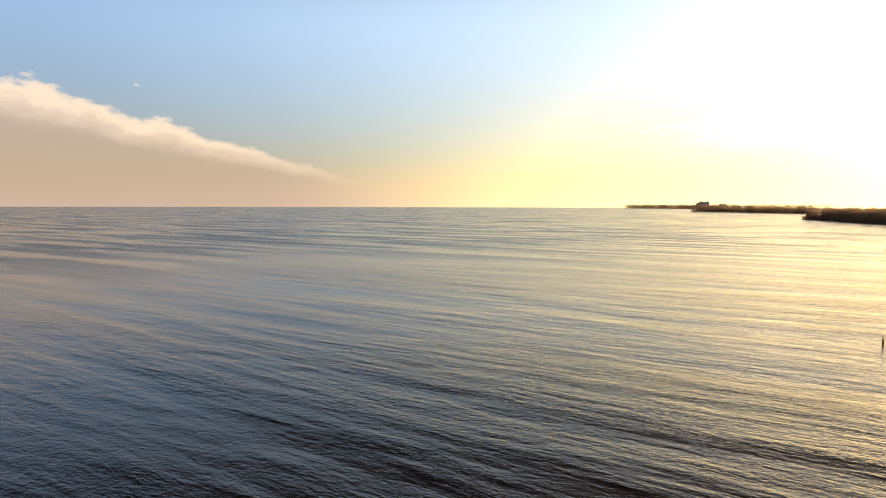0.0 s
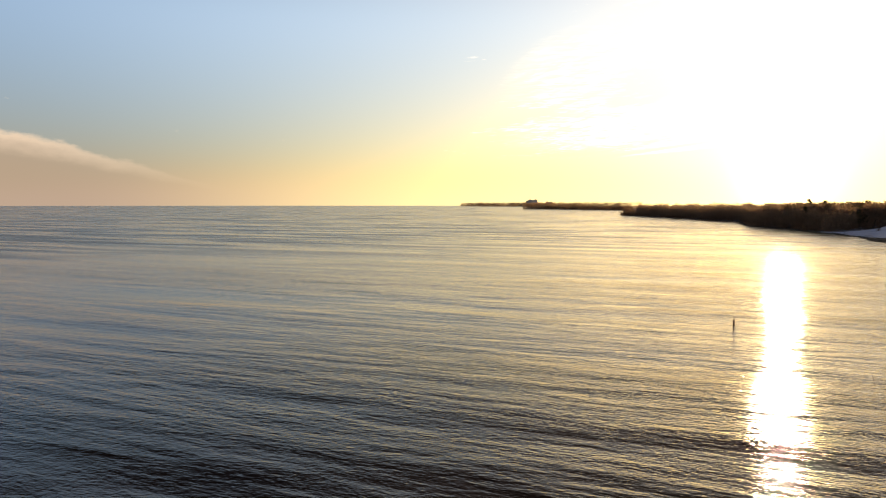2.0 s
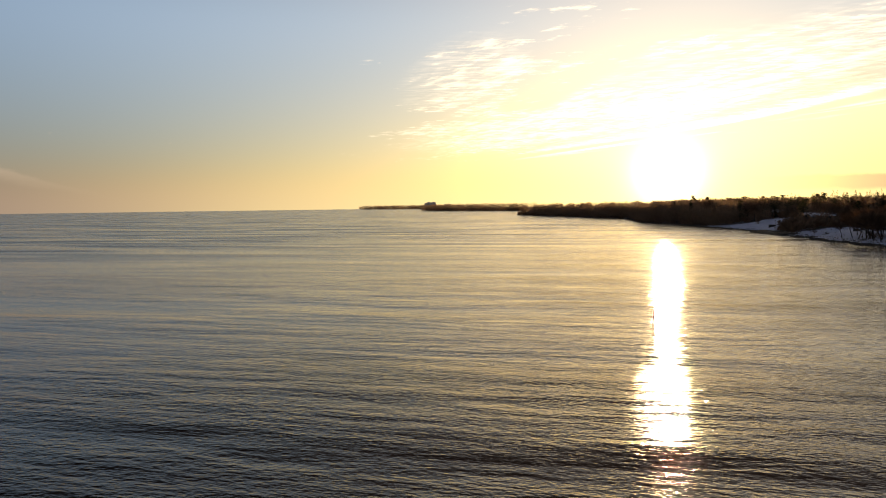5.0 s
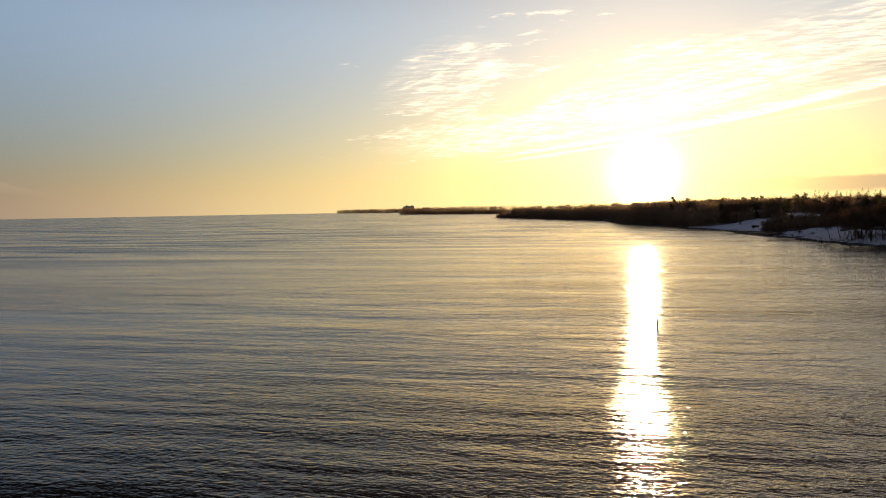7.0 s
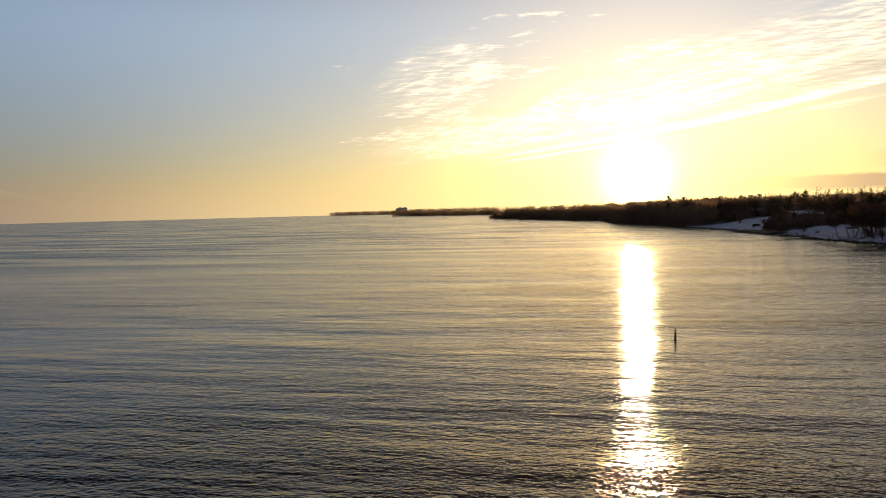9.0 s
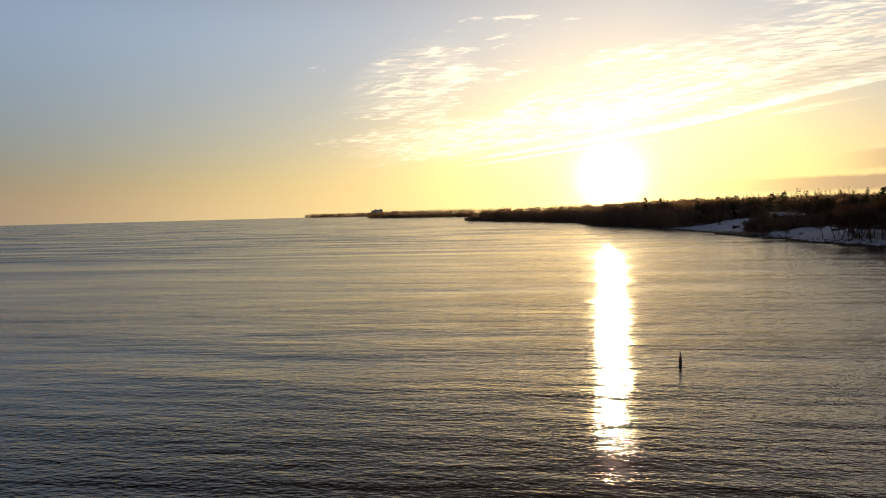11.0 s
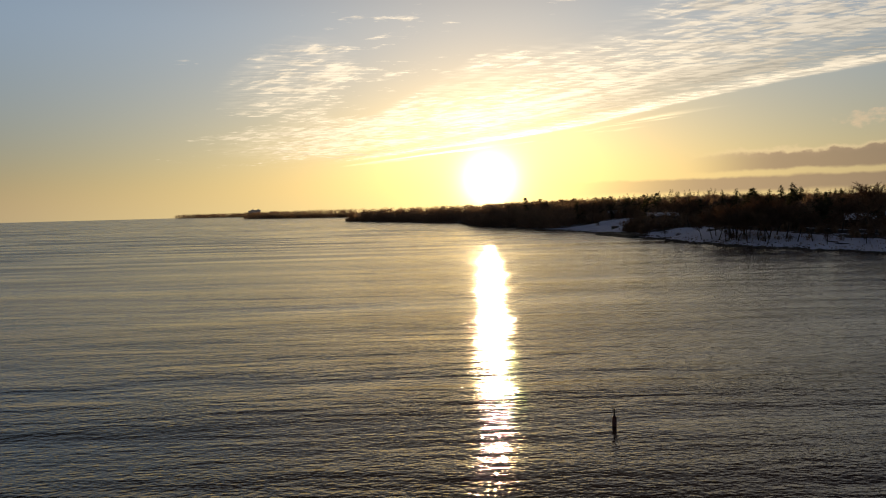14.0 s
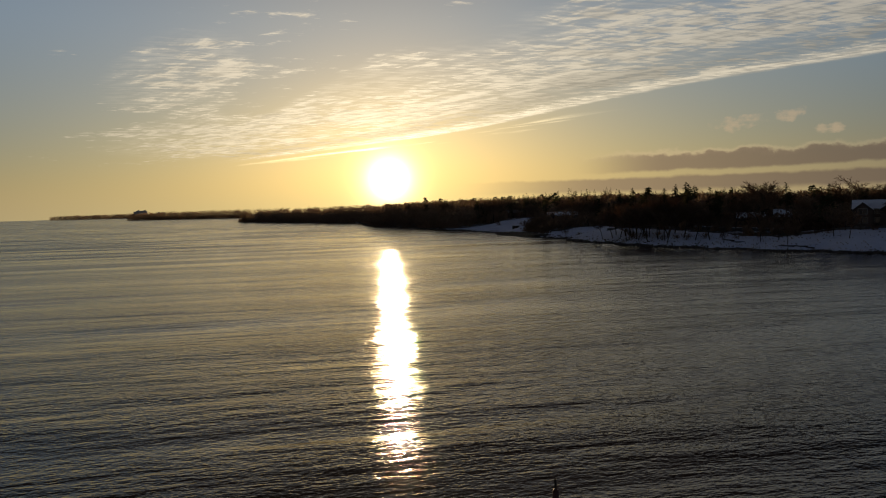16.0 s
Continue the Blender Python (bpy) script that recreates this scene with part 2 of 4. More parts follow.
def earthy(name, dark, light, scale, rough=0.85, relief=0.02, grain=1.0):
    """A mottled matt surface: two scales of colour and a fine relief."""
    mat, n, shader = material(name, rough, 0.3)
    place = n.add("ShaderNodeTexCoord").outputs["Object"]
    coarse, fine = n.noise(place, scale, 4.0, 0.6), n.noise(place, scale * 7.0, 4.0, 0.65)
    pick = n.math("ADD", n.math("MULTIPLY", coarse, 0.6), n.math("MULTIPLY", fine, 0.4))
    rand = n.add("ShaderNodeObjectInfo").outputs["Random"]
    pick = n.math("ADD", pick, n.math("MULTIPLY", n.math("SUBTRACT", rand, 0.5), 0.2 * grain))
    n.put(shader.inputs["Base Color"], n.mix(n.step(pick, 0.35, 0.68), dark, light))
    bump(n, shader, fine, 0.6, relief)
    return mat


def water_material():
    """Dark lake water: wavelets of many lengths with their crests across the wind."""
    mat, n, shader = material("lake_water", 0.12, 0.5)
    shader.inputs["IOR"].default_value = 1.333
    place = n.add("ShaderNodeTexCoord").outputs["Object"]
    along = n.mapped(place, rot=(0, 0, -54))
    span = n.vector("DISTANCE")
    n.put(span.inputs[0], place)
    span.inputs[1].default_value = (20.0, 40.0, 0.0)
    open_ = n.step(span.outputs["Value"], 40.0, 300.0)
    gust = n.noise(n.mapped(along, scale=(1.0, 0.25, 1.0)), 0.026, 4.0, 0.55, 0.5)
    ruffle = n.step(gust, 0.34, 0.66, 0.72, 1.18)
    height = None
    for length, lean, turn, stretch in WAVELETS:
        wave = n.noise(n.mapped(along, rot=(0, 0, turn), scale=(1.0, stretch, 1.0), loc=(length * 7.3, length * 3.1, length)), 2.0 / length, 1.0, 0.5, 0.2)
        wave = n.math("MULTIPLY", wave, lean * length * 1.33)
        height = n.math("ADD", height, wave) if height else wave
    # narrow streaks where the wind touches down
    streaks = n.noise(n.mapped(along, rot=(0, 0, 5), scale=(1.0, 0.13, 1.0)), 0.075, 4.0, 0.6, 0.3)
    height = n.math("MULTIPLY", height, n.math("MULTIPLY", ruffle, n.step(streaks, 0.36, 0.64, 0.75, 1.2)))
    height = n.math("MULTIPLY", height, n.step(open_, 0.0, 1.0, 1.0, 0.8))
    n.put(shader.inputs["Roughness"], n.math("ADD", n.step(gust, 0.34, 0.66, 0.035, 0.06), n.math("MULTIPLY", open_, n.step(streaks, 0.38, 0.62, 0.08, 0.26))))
    n.put(shader.inputs["Base Color"], n.mix(n.step(gust, 0.3, 0.7), (0.020, 0.012, 0.010), (0.028, 0.018, 0.014)))
    bump(n, shader, height, 1.0, 1.0, wide=0.3)
    return mat


# length of the wave, how steep, turn off the wind in degrees, stretch along the crest
WAVELETS = ((0.24, 0.062, 20, 0.50), (0.46, 0.062, 4, 0.46), (0.95, 0.042, 14, 0.40), (2.2, 0.021, -2, 0.32), (5.0, 0.013, 6, 0.26), (12.0, 0.010, -4, 0.22), (30.0, 0.008, 3, 0.20))
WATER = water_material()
BARK = earthy("bark", (0.030, 0.022, 0.016), (0.085, 0.064, 0.048), 2.0, 0.9, 0.02)


def leafy(name, dark, light, scale, through_):
    """Thin growth that lets some of the low sun through."""
    mat = earthy(name, dark, light, scale, 0.9, 0.01)
    tree = mat.node_tree
    shader = next(q for q in tree.nodes if q.type == "BSDF_PRINCIPLED")
    out = next(q for q in tree.nodes if q.type == "OUTPUT_MATERIAL")
    thin, blend = tree.nodes.new("ShaderNodeBsdfTranslucent"), tree.nodes.new("ShaderNodeMixShader")
    tree.links.new(shader.inputs["Base Color"].links[0].from_socket, thin.inputs["Color"])
    blend.inputs[0].default_value = through_
    tree.links.new(shader.outputs[0], blend.inputs[1])
    tree.links.new(thin.outputs[0], blend.inputs[2])
    tree.links.new(blend.outputs[0], out.inputs[0])
    return mat


TWIG = leafy("bare_twigs", (0.150, 0.098, 0.068), (0.340, 0.235, 0.165), 0.8, 0.7)
NEEDLE = leafy("conifer_needles", (0.040, 0.040, 0.022), (0.090, 0.092, 0.046), 0.7, 0.55)
ROCK = earthy("shore_rock", (0.026, 0.022, 0.018), (0.095, 0.080, 0.066), 0.9, 0.75, 0.05)
BRICK_WALL = earthy("weathered_brown_cladding", (0.045, 0.031, 0.024), (0.095, 0.066, 0.050), 0.8)
STONE_WALL = earthy("grey_stone", (0.075, 0.068, 0.062), (0.17, 0.155, 0.14), 0.9)
# paleness of distant haze is put into the towers' base colour
CONCRETE = earthy("haze_pale_concrete", (0.50, 0.47, 0.43), (0.72, 0.69, 0.64), 0.5)
TRIM = earthy("weathered_paint", (0.14, 0.13, 0.12), (0.26, 0.25, 0.23), 1.0, 0.6, 0.004)
DARK_WOOD = earthy("dark_wet_wood", (0.018, 0.013, 0.010), (0.060, 0.044, 0.034), 3.0, 0.6)
BIRCH = earthy("birch_bark", (0.30, 0.28, 0.25), (0.66, 0.63, 0.58), 2.5, 0.8, 0.01)
RUST = earthy("dull_red_paint", (0.050, 0.016, 0.012), (0.110, 0.036, 0.026), 5.0, 0.55, 0.004)
SNOW = earthy("roof_snow", (0.62, 0.64, 0.72), (0.82, 0.84, 0.90), 0.5, 0.6, 0.03)


def glass_material():
    mat, n, shader = material("window_glass", 0.06, 0.6)
    place = n.add("ShaderNodeTexCoord").outputs["Object"]
    n.put(shader.inputs["Base Color"], n.mix(n.noise(place, 0.7), (0.012, 0.012, 0.014), (0.035, 0.034, 0.034)))
    return mat


GLASS = glass_material()


def land_material():
    """Snow on the open slopes, dead grass, leaf litter and wet stone where it has gone."""
    mat, n, shader = material("snowy_ground", 0.8, 0.3)
    coord = n.add("ShaderNodeTexCoord").outputs["Object"]
    parts = n.add("ShaderNodeSeparateXYZ")
    n.put(parts.inputs[0], coord)
    mask = n.add("ShaderNodeAttribute")
    mask.attribute_name = "snow"
    broad, fine = n.noise(coord, 0.09, 5.0, 0.6), n.noise(coord, 0.9, 5.0, 0.65)
    litter = n.mix(n.step(fine, 0.35, 0.65), (0.030, 0.022, 0.016), (0.095, 0.070, 0.045))
    # blue skylight of the shade is tinted into the snow's base colour
    snow = n.mix(n.step(broad, 0.35, 0.7), (0.60, 0.65, 0.82), (0.76, 0.81, 0.95))
    ragged = n.math("ADD", mask.outputs["Fac"], n.math("MULTIPLY", n.math("SUBTRACT", n.math("ADD", n.math("MULTIPLY", broad, 0.6), n.math("MULTIPLY", fine, 0.6)), 0.6), 1.5))
    n.put(shader.inputs["Base Color"], n.mix(n.step(ragged, 0.42, 0.58), litter, snow))
    bump(n, shader, fine, 0.7, 0.12)
    return mat


LAND = land_material()

# ---- water: one sheet out to the horizon ----
def swell(x, y, spacing):
    """Height of the longer waves; those too short for the local spacing fade out."""
    rng = random.Random(7)
    z = np.zeros_like(x)
    patch = 0.65 + 0.35 * np.sin(x * 0.021 + y * 0.012 + 1.0) * np.sin(y * 0.017 - x * 0.009)
    for i in range(26):
        length = 2.6 * 1.085 ** i
        turn = radians(37) + rng.gauss(0, 0.26)
        k, phase = 2 * math.pi / length, rng.uniform(0, 6.28)
        fade = np.clip(length / spacing / 3.0 - 1.0, 0, 1)
        wave = np.sin(k * (x * math.sin(turn) + y * math.cos(turn)) + phase)
        z += 0.0008 * length * fade * patch * wave
    return z


def build_water():
    cx, cy = 14.0, 22.0
    fine = np.linspace(radians(-52), radians(96), 860)
    rest = np.linspace(radians(96), radians(308), 92)[1:-1]
    turn = np.concatenate([fine, rest])
    radius = [4.0]
    while radius[-1] < 4940:
        radius.append(radius[-1] * (1.011 if radius[-1] < 500 else 1.06) + 0.02)
    radius[-1] = 4945.0
    radius = np.array(radius)
    r, a = np.meshgrid(radius, turn, indexing="ij")
    x, y = cx + r * np.sin(a), cy + r * np.cos(a)
    gap = np.maximum(r * 0.011 + 0.02, r * np.where(np.arange(len(turn)) < 860, 0.003, 0.04)[None, :])
    z = swell(x, y, gap) * np.clip((700 - r) / 400, 0, 1)
    rows, cols = x.shape
    verts = np.stack([x, y, z], -1).reshape(-1, 3)
    i, j = np.meshgrid(np.arange(rows - 1), np.arange(cols), indexing="ij")
    k = (j + 1) % cols
    faces = np.stack([i * cols + j, i * cols + k, (i + 1) * cols + k, (i + 1) * cols + j], -1).reshape(-1, 4)[:, ::-1]
    verts = np.vstack([verts, [[cx, cy, 0.0]]])
    hub = len(verts) - 1
    fan = [(hub, c, (c + 1) % cols) for c in range(cols)]
    mesh = bpy.data.meshes.new("water")
    mesh.from_pydata(verts.tolist(), [], faces.tolist() + fan)
    mesh.shade_smooth()
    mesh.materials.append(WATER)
    water = new("water", mesh)
    tagged(water, "calm dark lake rippled by a light wind under a low sun", "water", kind="structure")


build_water()

# ---- land: one sheet from the shoreline inland ----
SHORE = [(160, -400), (176, -120), (186, 20), (195, 76), (198, 102), (200, 116), (202, 126), (200.5, 141), (206, 152), (208.5, 171), (216, 183),
         (225, 196), (241, 224), (262, 260), (280, 292), (291, 322), (316, 377), (326, 421), (362, 480), (402, 534), (410, 591),
         (440, 740), (466, 872), (478, 888), (600, 908), (750, 1000), (802, 1500), (724, 1880), (706, 1922), (900, 1990),
         (1240, 2300), (1340, 3300), (1106, 3870), (1062, 3936), (1400, 3992), (1500, 4200)]
SHORE_Y = np.array([p[1] for p in SHORE], float)
SHORE_X = np.array([p[0] for p in SHORE], float)


def shore_x(y):
    """Where the waterline runs, with small coves and points."""
    wob = 1.6 * np.sin(y * 0.19) + 1.1 * np.sin(y * 0.43 + 1.3) + 0.6 * np.sin(y * 1.1 + 0.4)
    return np.interp(y, SHORE_Y, SHORE_X) + wob * np.clip((900 - y) / 300, 0.4, 1)


def land_z(x, y):
    """Height of the ground: a low stony toe, a bank, then a gentle rise."""
    s = np.asarray(x, float) - shore_x(y)
    y = np.asarray(y, float)
    bank = 3.6 + 0.5 * np.sin(y * 0.031 + 0.6) + 0.3 * np.sin(y * 0.083)
    bank = bank + 0.8 * np.clip((128 - y) / 10, 0, 1) + np.interp(y, [236, 262, 300, 325], [0, 2.4, 2.4, 0])
    bank = bank * np.interp(y, [330, 480, 1000], [1.0, 0.7, 0.5])
    wide = np.interp(y, [90, 150, 190, 215, 260, 300, 420], [20, 22, 26, 30, 45, 50, 30])
    t = np.clip(s / wide, 0, 1)
    z = np.clip(s / 1.2, -1.2, 1) * 0.4 + (bank - 0.4) * (t * t * (3 - 2 * t)) * (s > 0)
    z += np.interp(y, [300, 480, 1000], [3.2, 1.6, 0.6]) * np.clip((s - wide) / 160, 0, 1) ** 0.8
    z += 0.12 * np.sin(x * 0.7 + y * 0.3) * np.sin(y * 0.55 - x * 0.2) * np.clip(s / 4, 0, 1)
    return z


def opening(y):
    """How far inland the open snowy ground reaches."""
    return np.interp(y, [60, 90, 115, 128, 150, 170, 178, 190, 208, 222, 240, 250, 262, 284, 300, 315, 335, 400],
                     [27, 27, 24, 15, 19, 22, 22, 24, 27, 14, 8, 16, 36, 46, 32, 9, 8, 6])


def snow_cover(x, y):
    """How much snow lies: open lawns and bank tops are white, the woods patchy, the toe bare."""
    s = x - shore_x(y)
    near = np.interp(y, [60, 100, 158, 166, 176, 182, 226, 234, 246, 254, 306, 318, 335], [0.66, 0.66, 0.76, 0.72, 0.6, 0.85, 0.9, 0.4, 0.4, 0.9, 0.95, 0.5, 0.32])
    reach = opening(y)
    toe = np.clip((s - 0.35) / 0.9, 0, 1)
    return toe * np.where(s < reach, near, 0.36)


def build_land():
    y = np.concatenate([np.linspace(-400, 60, 60)[:-1], np.linspace(60, 440, 480)[:-1], np.linspace(440, 1000, 160)[:-1], np.linspace(1000, 4200, 330)])
    s = np.concatenate([np.linspace(-3, 6, 19)[:-1], np.linspace(6, 70, 70)[:-1], np.geomspace(70, 900, 26)])
    yy, ss = np.meshgrid(y, s, indexing="ij")
    xx = shore_x(yy) + ss
    zz = land_z(xx, yy)
    rows, cols = xx.shape
    i, j = np.meshgrid(np.arange(rows - 1), np.arange(cols - 1), indexing="ij")
    faces = np.stack([i * cols + j, i * cols + j + 1, (i + 1) * cols + j + 1, (i + 1) * cols + j], -1).reshape(-1, 4)
    mesh = bpy.data.meshes.new("ground")
    mesh.from_pydata(np.stack([xx, yy, zz], -1).reshape(-1, 3).tolist(), [], faces.tolist())
    mesh.shade_smooth()
    mesh.attributes.new("snow", "FLOAT", "POINT").data.foreach_set("value", snow_cover(xx, yy).ravel())
    mesh.materials.append(LAND)
    tagged(new("ground", mesh), "snow-patched lake shore with dead grass and leaf litter", "ground", kind="structure")


build_land()


# ---- building blocks ----
class Shape:
    """Gathers vertices and faces for one mesh."""

    def __init__(self):
        self.v, self.f = [], []

    def tube(self, a, b, ra, rb, sides=5):
        a, b = Vector(a), Vector(b)
        d = (b - a).normalized()
        u = d.orthogonal().normalized()
        w = d.cross(u)
        base = len(self.v)
        for p, r in ((a, ra), (b, rb)):
            for i in range(sides):
                q = 2 * math.pi * i / sides
                self.v.append(tuple(p + u * (r * math.cos(q)) + w * (r * math.sin(q))))
        for i in range(sides):
            j = (i + 1) % sides
            self.f.append((base + i, base + j, base + sides + j, base + sides + i))
        self.f.append(tuple(base + sides + i for i in range(sides)))
        return self

    def quad(self, *points):
        base = len(self.v)
        self.v += [tuple(p) for p in points]
        self.f.append(tuple(range(base, base + len(points))))
        return self

    def box(self, x0, y0, z0, x1, y1, z1):
        base = len(self.v)
        self.v += [(x, y, z) for z in (z0, z1) for x, y in ((x0, y0), (x1, y0), (x1, y1), (x0, y1))]
        for f in ((3, 2, 1, 0), (4, 5, 6, 7), (0, 1, 5, 4), (1, 2, 6, 5), (2, 3, 7, 6), (3, 0, 4, 7)):
            self.f.append(tuple(base + i for i in f))
        return self

    def prism(self, outline, axis_from, axis_to):
        """Extrudes an outline of (x, z) along y."""
        base, m = len(self.v), len(outline)
        self.v += [(x, axis_from, z) for x, z in outline] + [(x, axis_to, z) for x, z in outline]
        self.f.append(tuple(base + i for i in range(m)))
        self.f.append(tuple(base + m + i for i in reversed(range(m))))
        for i in range(m):
            j = (i + 1) % m
            self.f.append((base + i, base + m + i, base + m + j, base + j))
        return self

    def mesh(self, name, mat, smooth=False):
        me = bpy.data.meshes.new(name)
        me.from_pydata(self.v, [], self.f)
        me.materials.append(mat)
        if smooth:
            me.shade_smooth()
        return me


def part(name, shape, mat, parent, label="", smooth=False):
    ob = new(name, shape.mesh(name, mat, smooth))
    ob.parent = parent
    if label:
        tagged(ob, label)
    return ob


def thing(name, label, category, m, group="", kind=""):
    ob = new(name)
    ob.matrix_basis = m
    return tagged(ob, label, category, group, kind)


# ---- trees ----
def broadleaf(rng, height, spread, twigs=3):
    """Trunk and bare crown of a leafless tree."""
    trunk, crown = Shape(), Shape()

    def grow(p, d, length, r, level):
        steps = 3 if level < 2 else 2
        for i in range(steps):
            d = (d + Vector((rng.gauss(0, 0.13), rng.gauss(0, 0.13), (0.05 if level < 2 else -0.03) + rng.gauss(0, 0.06)))).normalized()
            q = p + d * (length / steps)
            r2 = r * 0.84
            thin = 0.0 if level < 2 else 0.034
            (trunk if level == 0 else crown).tube(p, q, max(r, thin), max(r2, thin), 6 if level == 0 else 4 if level == 1 else 3)
            p, r = q, r2
            if level > 0 or i == steps - 1:
                count = {0: 5, 1: 2, 2: 2, 3: 3, 4: 0}[level]
                for c in range(count):
                    if level + 1 > twigs + 1:
                        break
                    turn = rng.uniform(0, 6.283)
                    lean = rng.uniform(0.45, 1.7 if level == 0 else 1.05) * spread
                    side = Vector((math.cos(turn), math.sin(turn), 0))
                    way = (d * 1.0 + side * lean + Vector((0, 0, 0.12))).normalized()
                    grow(p, way, length * (rng.uniform(0.62, 0.9) if level == 0 else rng.uniform(0.50, 0.72)), r * rng.uniform(0.5, 0.68), level + 1)

    grow(Vector((0, 0, -0.3)), Vector((0, 0, 1)), height * 0.36, height * 0.016, 0)
    top = max(v[2] for v in crown.v)
    k = height / top
    for sh in (trunk, crown):
        sh.v = [(x * k, y * k, z * k) for x, y, z in sh.v]
    return trunk, crown


def spruce(rng, height, width, whorls=32):
    """Conifer: a straight trunk and tiers of drooping, ragged boughs."""
    trunk, crown = Shape(), Shape()
    trunk.tube((0, 0, -0.3), (0, 0, height * 0.97), height * 0.014, 0.02, 6)
    for i in range(whorls):
        t = i / (whorls - 1)
        z = height * (0.10 + 0.88 * t)
        reach = width * (1 - t) ** 0.85 * rng.uniform(0.75, 1.15) + 0.35
        for b in range(7 if t < 0.7 else 5):
            turn = rng.uniform(0, 6.283)
            out = Vector((math.cos(turn), math.sin(turn), 0))
            side = Vector((-out.y, out.x, 0))
            length = reach * rng.uniform(0.6, 1.1)
            root, tip = Vector((0, 0, z)), Vector((0, 0, z)) + out * length + Vector((0, 0, -0.22 * length + rng.uniform(-0.1, 0.25)))
            for c in range(5):
                u = (c + 0.6) / 5
                mid = root.lerp(tip, u)
                w = length * 0.30 * (1.1 - u) + 0.14
                fall = Vector((0, 0, -rng.uniform(0.12, 0.5) * (0.4 + w)))
                ahead = out * (length * 0.22)
                crown.quad(mid - ahead * 0.6, mid + side * w + fall + ahead * rng.uniform(0, 0.8), mid + ahead * 1.2 + fall * 0.4)
                crown.quad(mid - ahead * 0.6, mid + ahead * 1.2 + fall * 0.4, mid - side * w + fall + ahead * rng.uniform(0, 0.8))
    return trunk, crown


def pine(rng, height, width):
    """Old pine: bare lower trunk, flat uneven plates of needles."""
    trunk, crown = Shape(), Shape()
    trunk.tube((0, 0, -0.3), (rng.uniform(-0.3, 0.3), rng.uniform(-0.3, 0.3), height * 0.94), height * 0.017, 0.05, 6)
    for i in range(15):
        t = 0.25 + 0.73 * i / 14
        z = height * t
        for b in range(3):
            turn = rng.uniform(0, 6.283)
            out = Vector((math.cos(turn), math.sin(turn), 0))
            length = width * (1.15 - t) ** 0.6 * rng.uniform(0.45, 1.1)
            tip = Vector((0, 0, z)) + out * length + Vector((0, 0, length * rng.uniform(0.05, 0.3)))
            trunk.tube((0, 0, z), tip, 0.06, 0.02, 3)
            for c in range(16):
                u = rng.uniform(0.3, 1.05)
                mid = Vector((0, 0, z)).lerp(tip, u) + Vector((rng.gauss(0, 0.35), rng.gauss(0, 0.35), rng.gauss(0.1, 0.16)))
                r = rng.uniform(0.25, 0.6)
                turn2 = rng.uniform(0, 6.283)
                a = Vector((math.cos(turn2) * r, math.sin(turn2) * r, rng.uniform(-0.15, 0.2)))
                bb = Vector((-a.y * 0.6, a.x * 0.6, rng.uniform(0.0, 0.35)))
                crown.quad(mid - a, mid - bb * 0.8, mid + a, mid + bb)
    return trunk, crown


def shrub(rng, height):
    wood = Shape()
    for i in range(26):
        turn, lean = rng.uniform(0, 6.283), rng.uniform(0.1, 0.9)
        p = Vector((rng.gauss(0, 0.5), rng.gauss(0, 0.5), -0.1))
        d = Vector((math.cos(turn) * lean, math.sin(turn) * lean, 1)).normalized()
        q = p + d * height * rng.uniform(0.4, 0.8)
        wood.tube(p, q, 0.03, 0.018, 3)
        for c in range(7):
            a = p.lerp(q, rng.uniform(0.4, 1))
            e = a + Vector((rng.gauss(0, 0.4), rng.gauss(0, 0.4), rng.uniform(0.2, 0.7))) * height * 0.3
            wood.tube(a, e, 0.016, 0.008, 3)
    return wood


def tree_template(kind, seed):
    rng = random.Random(seed)
    if kind == "bare_tree":
        trunk, crown = broadleaf(rng, 13.0, 1.0)
        label, mats = "leafless broadleaf tree with dark bark in snowy woods", (BARK, TWIG)
    elif kind == "spruce_tree":
        trunk, crown = spruce(rng, 14.0, 3.0)
        label, mats = "dark green spruce with drooping boughs in snowy woods", (BARK, NEEDLE)
    else:
        trunk, crown = pine(rng, 14.0, 4.4)
        label, mats = "tall dark pine with uneven plates of needles", (BARK, NEEDLE)
    ob = thing(kind, label, "tree", pose(0, 0, 0), "trees of the shore woods")
    part("trunk", trunk, mats[0], ob)
    part("crown", crown, mats[1], ob)
    return ob


TREES = {"bare_tree": [tree_template("bare_tree", s) for s in (1, 2, 3, 4, 5)],
         "spruce_tree": [tree_template("spruce_tree", s) for s in (11, 12, 13)],
         "pine_tree": [tree_template("pine_tree", s) for s in (21, 22, 23)]}
USED = set()


def plant(kind, x, y, height, rng, wide=1.0):
    base = rng.choice(TREES[kind])
    k = height / (13.0 if kind == "bare_tree" else 14.0)
    z = float(land_z(x, y)) - 0.1
    m = pose(x, y, z, rng.uniform(-2, 2), rng.uniform(-2, 2), rng.uniform(0, 360))
    if base not in USED:
        USED.add(base)
        ob = base
        ob.matrix_basis = m
    else:
        ob = copy_thing(base, m)
    ob.scale = (k * wide * rng.uniform(0.9, 1.15), k * wide * rng.uniform(0.9, 1.15), k)


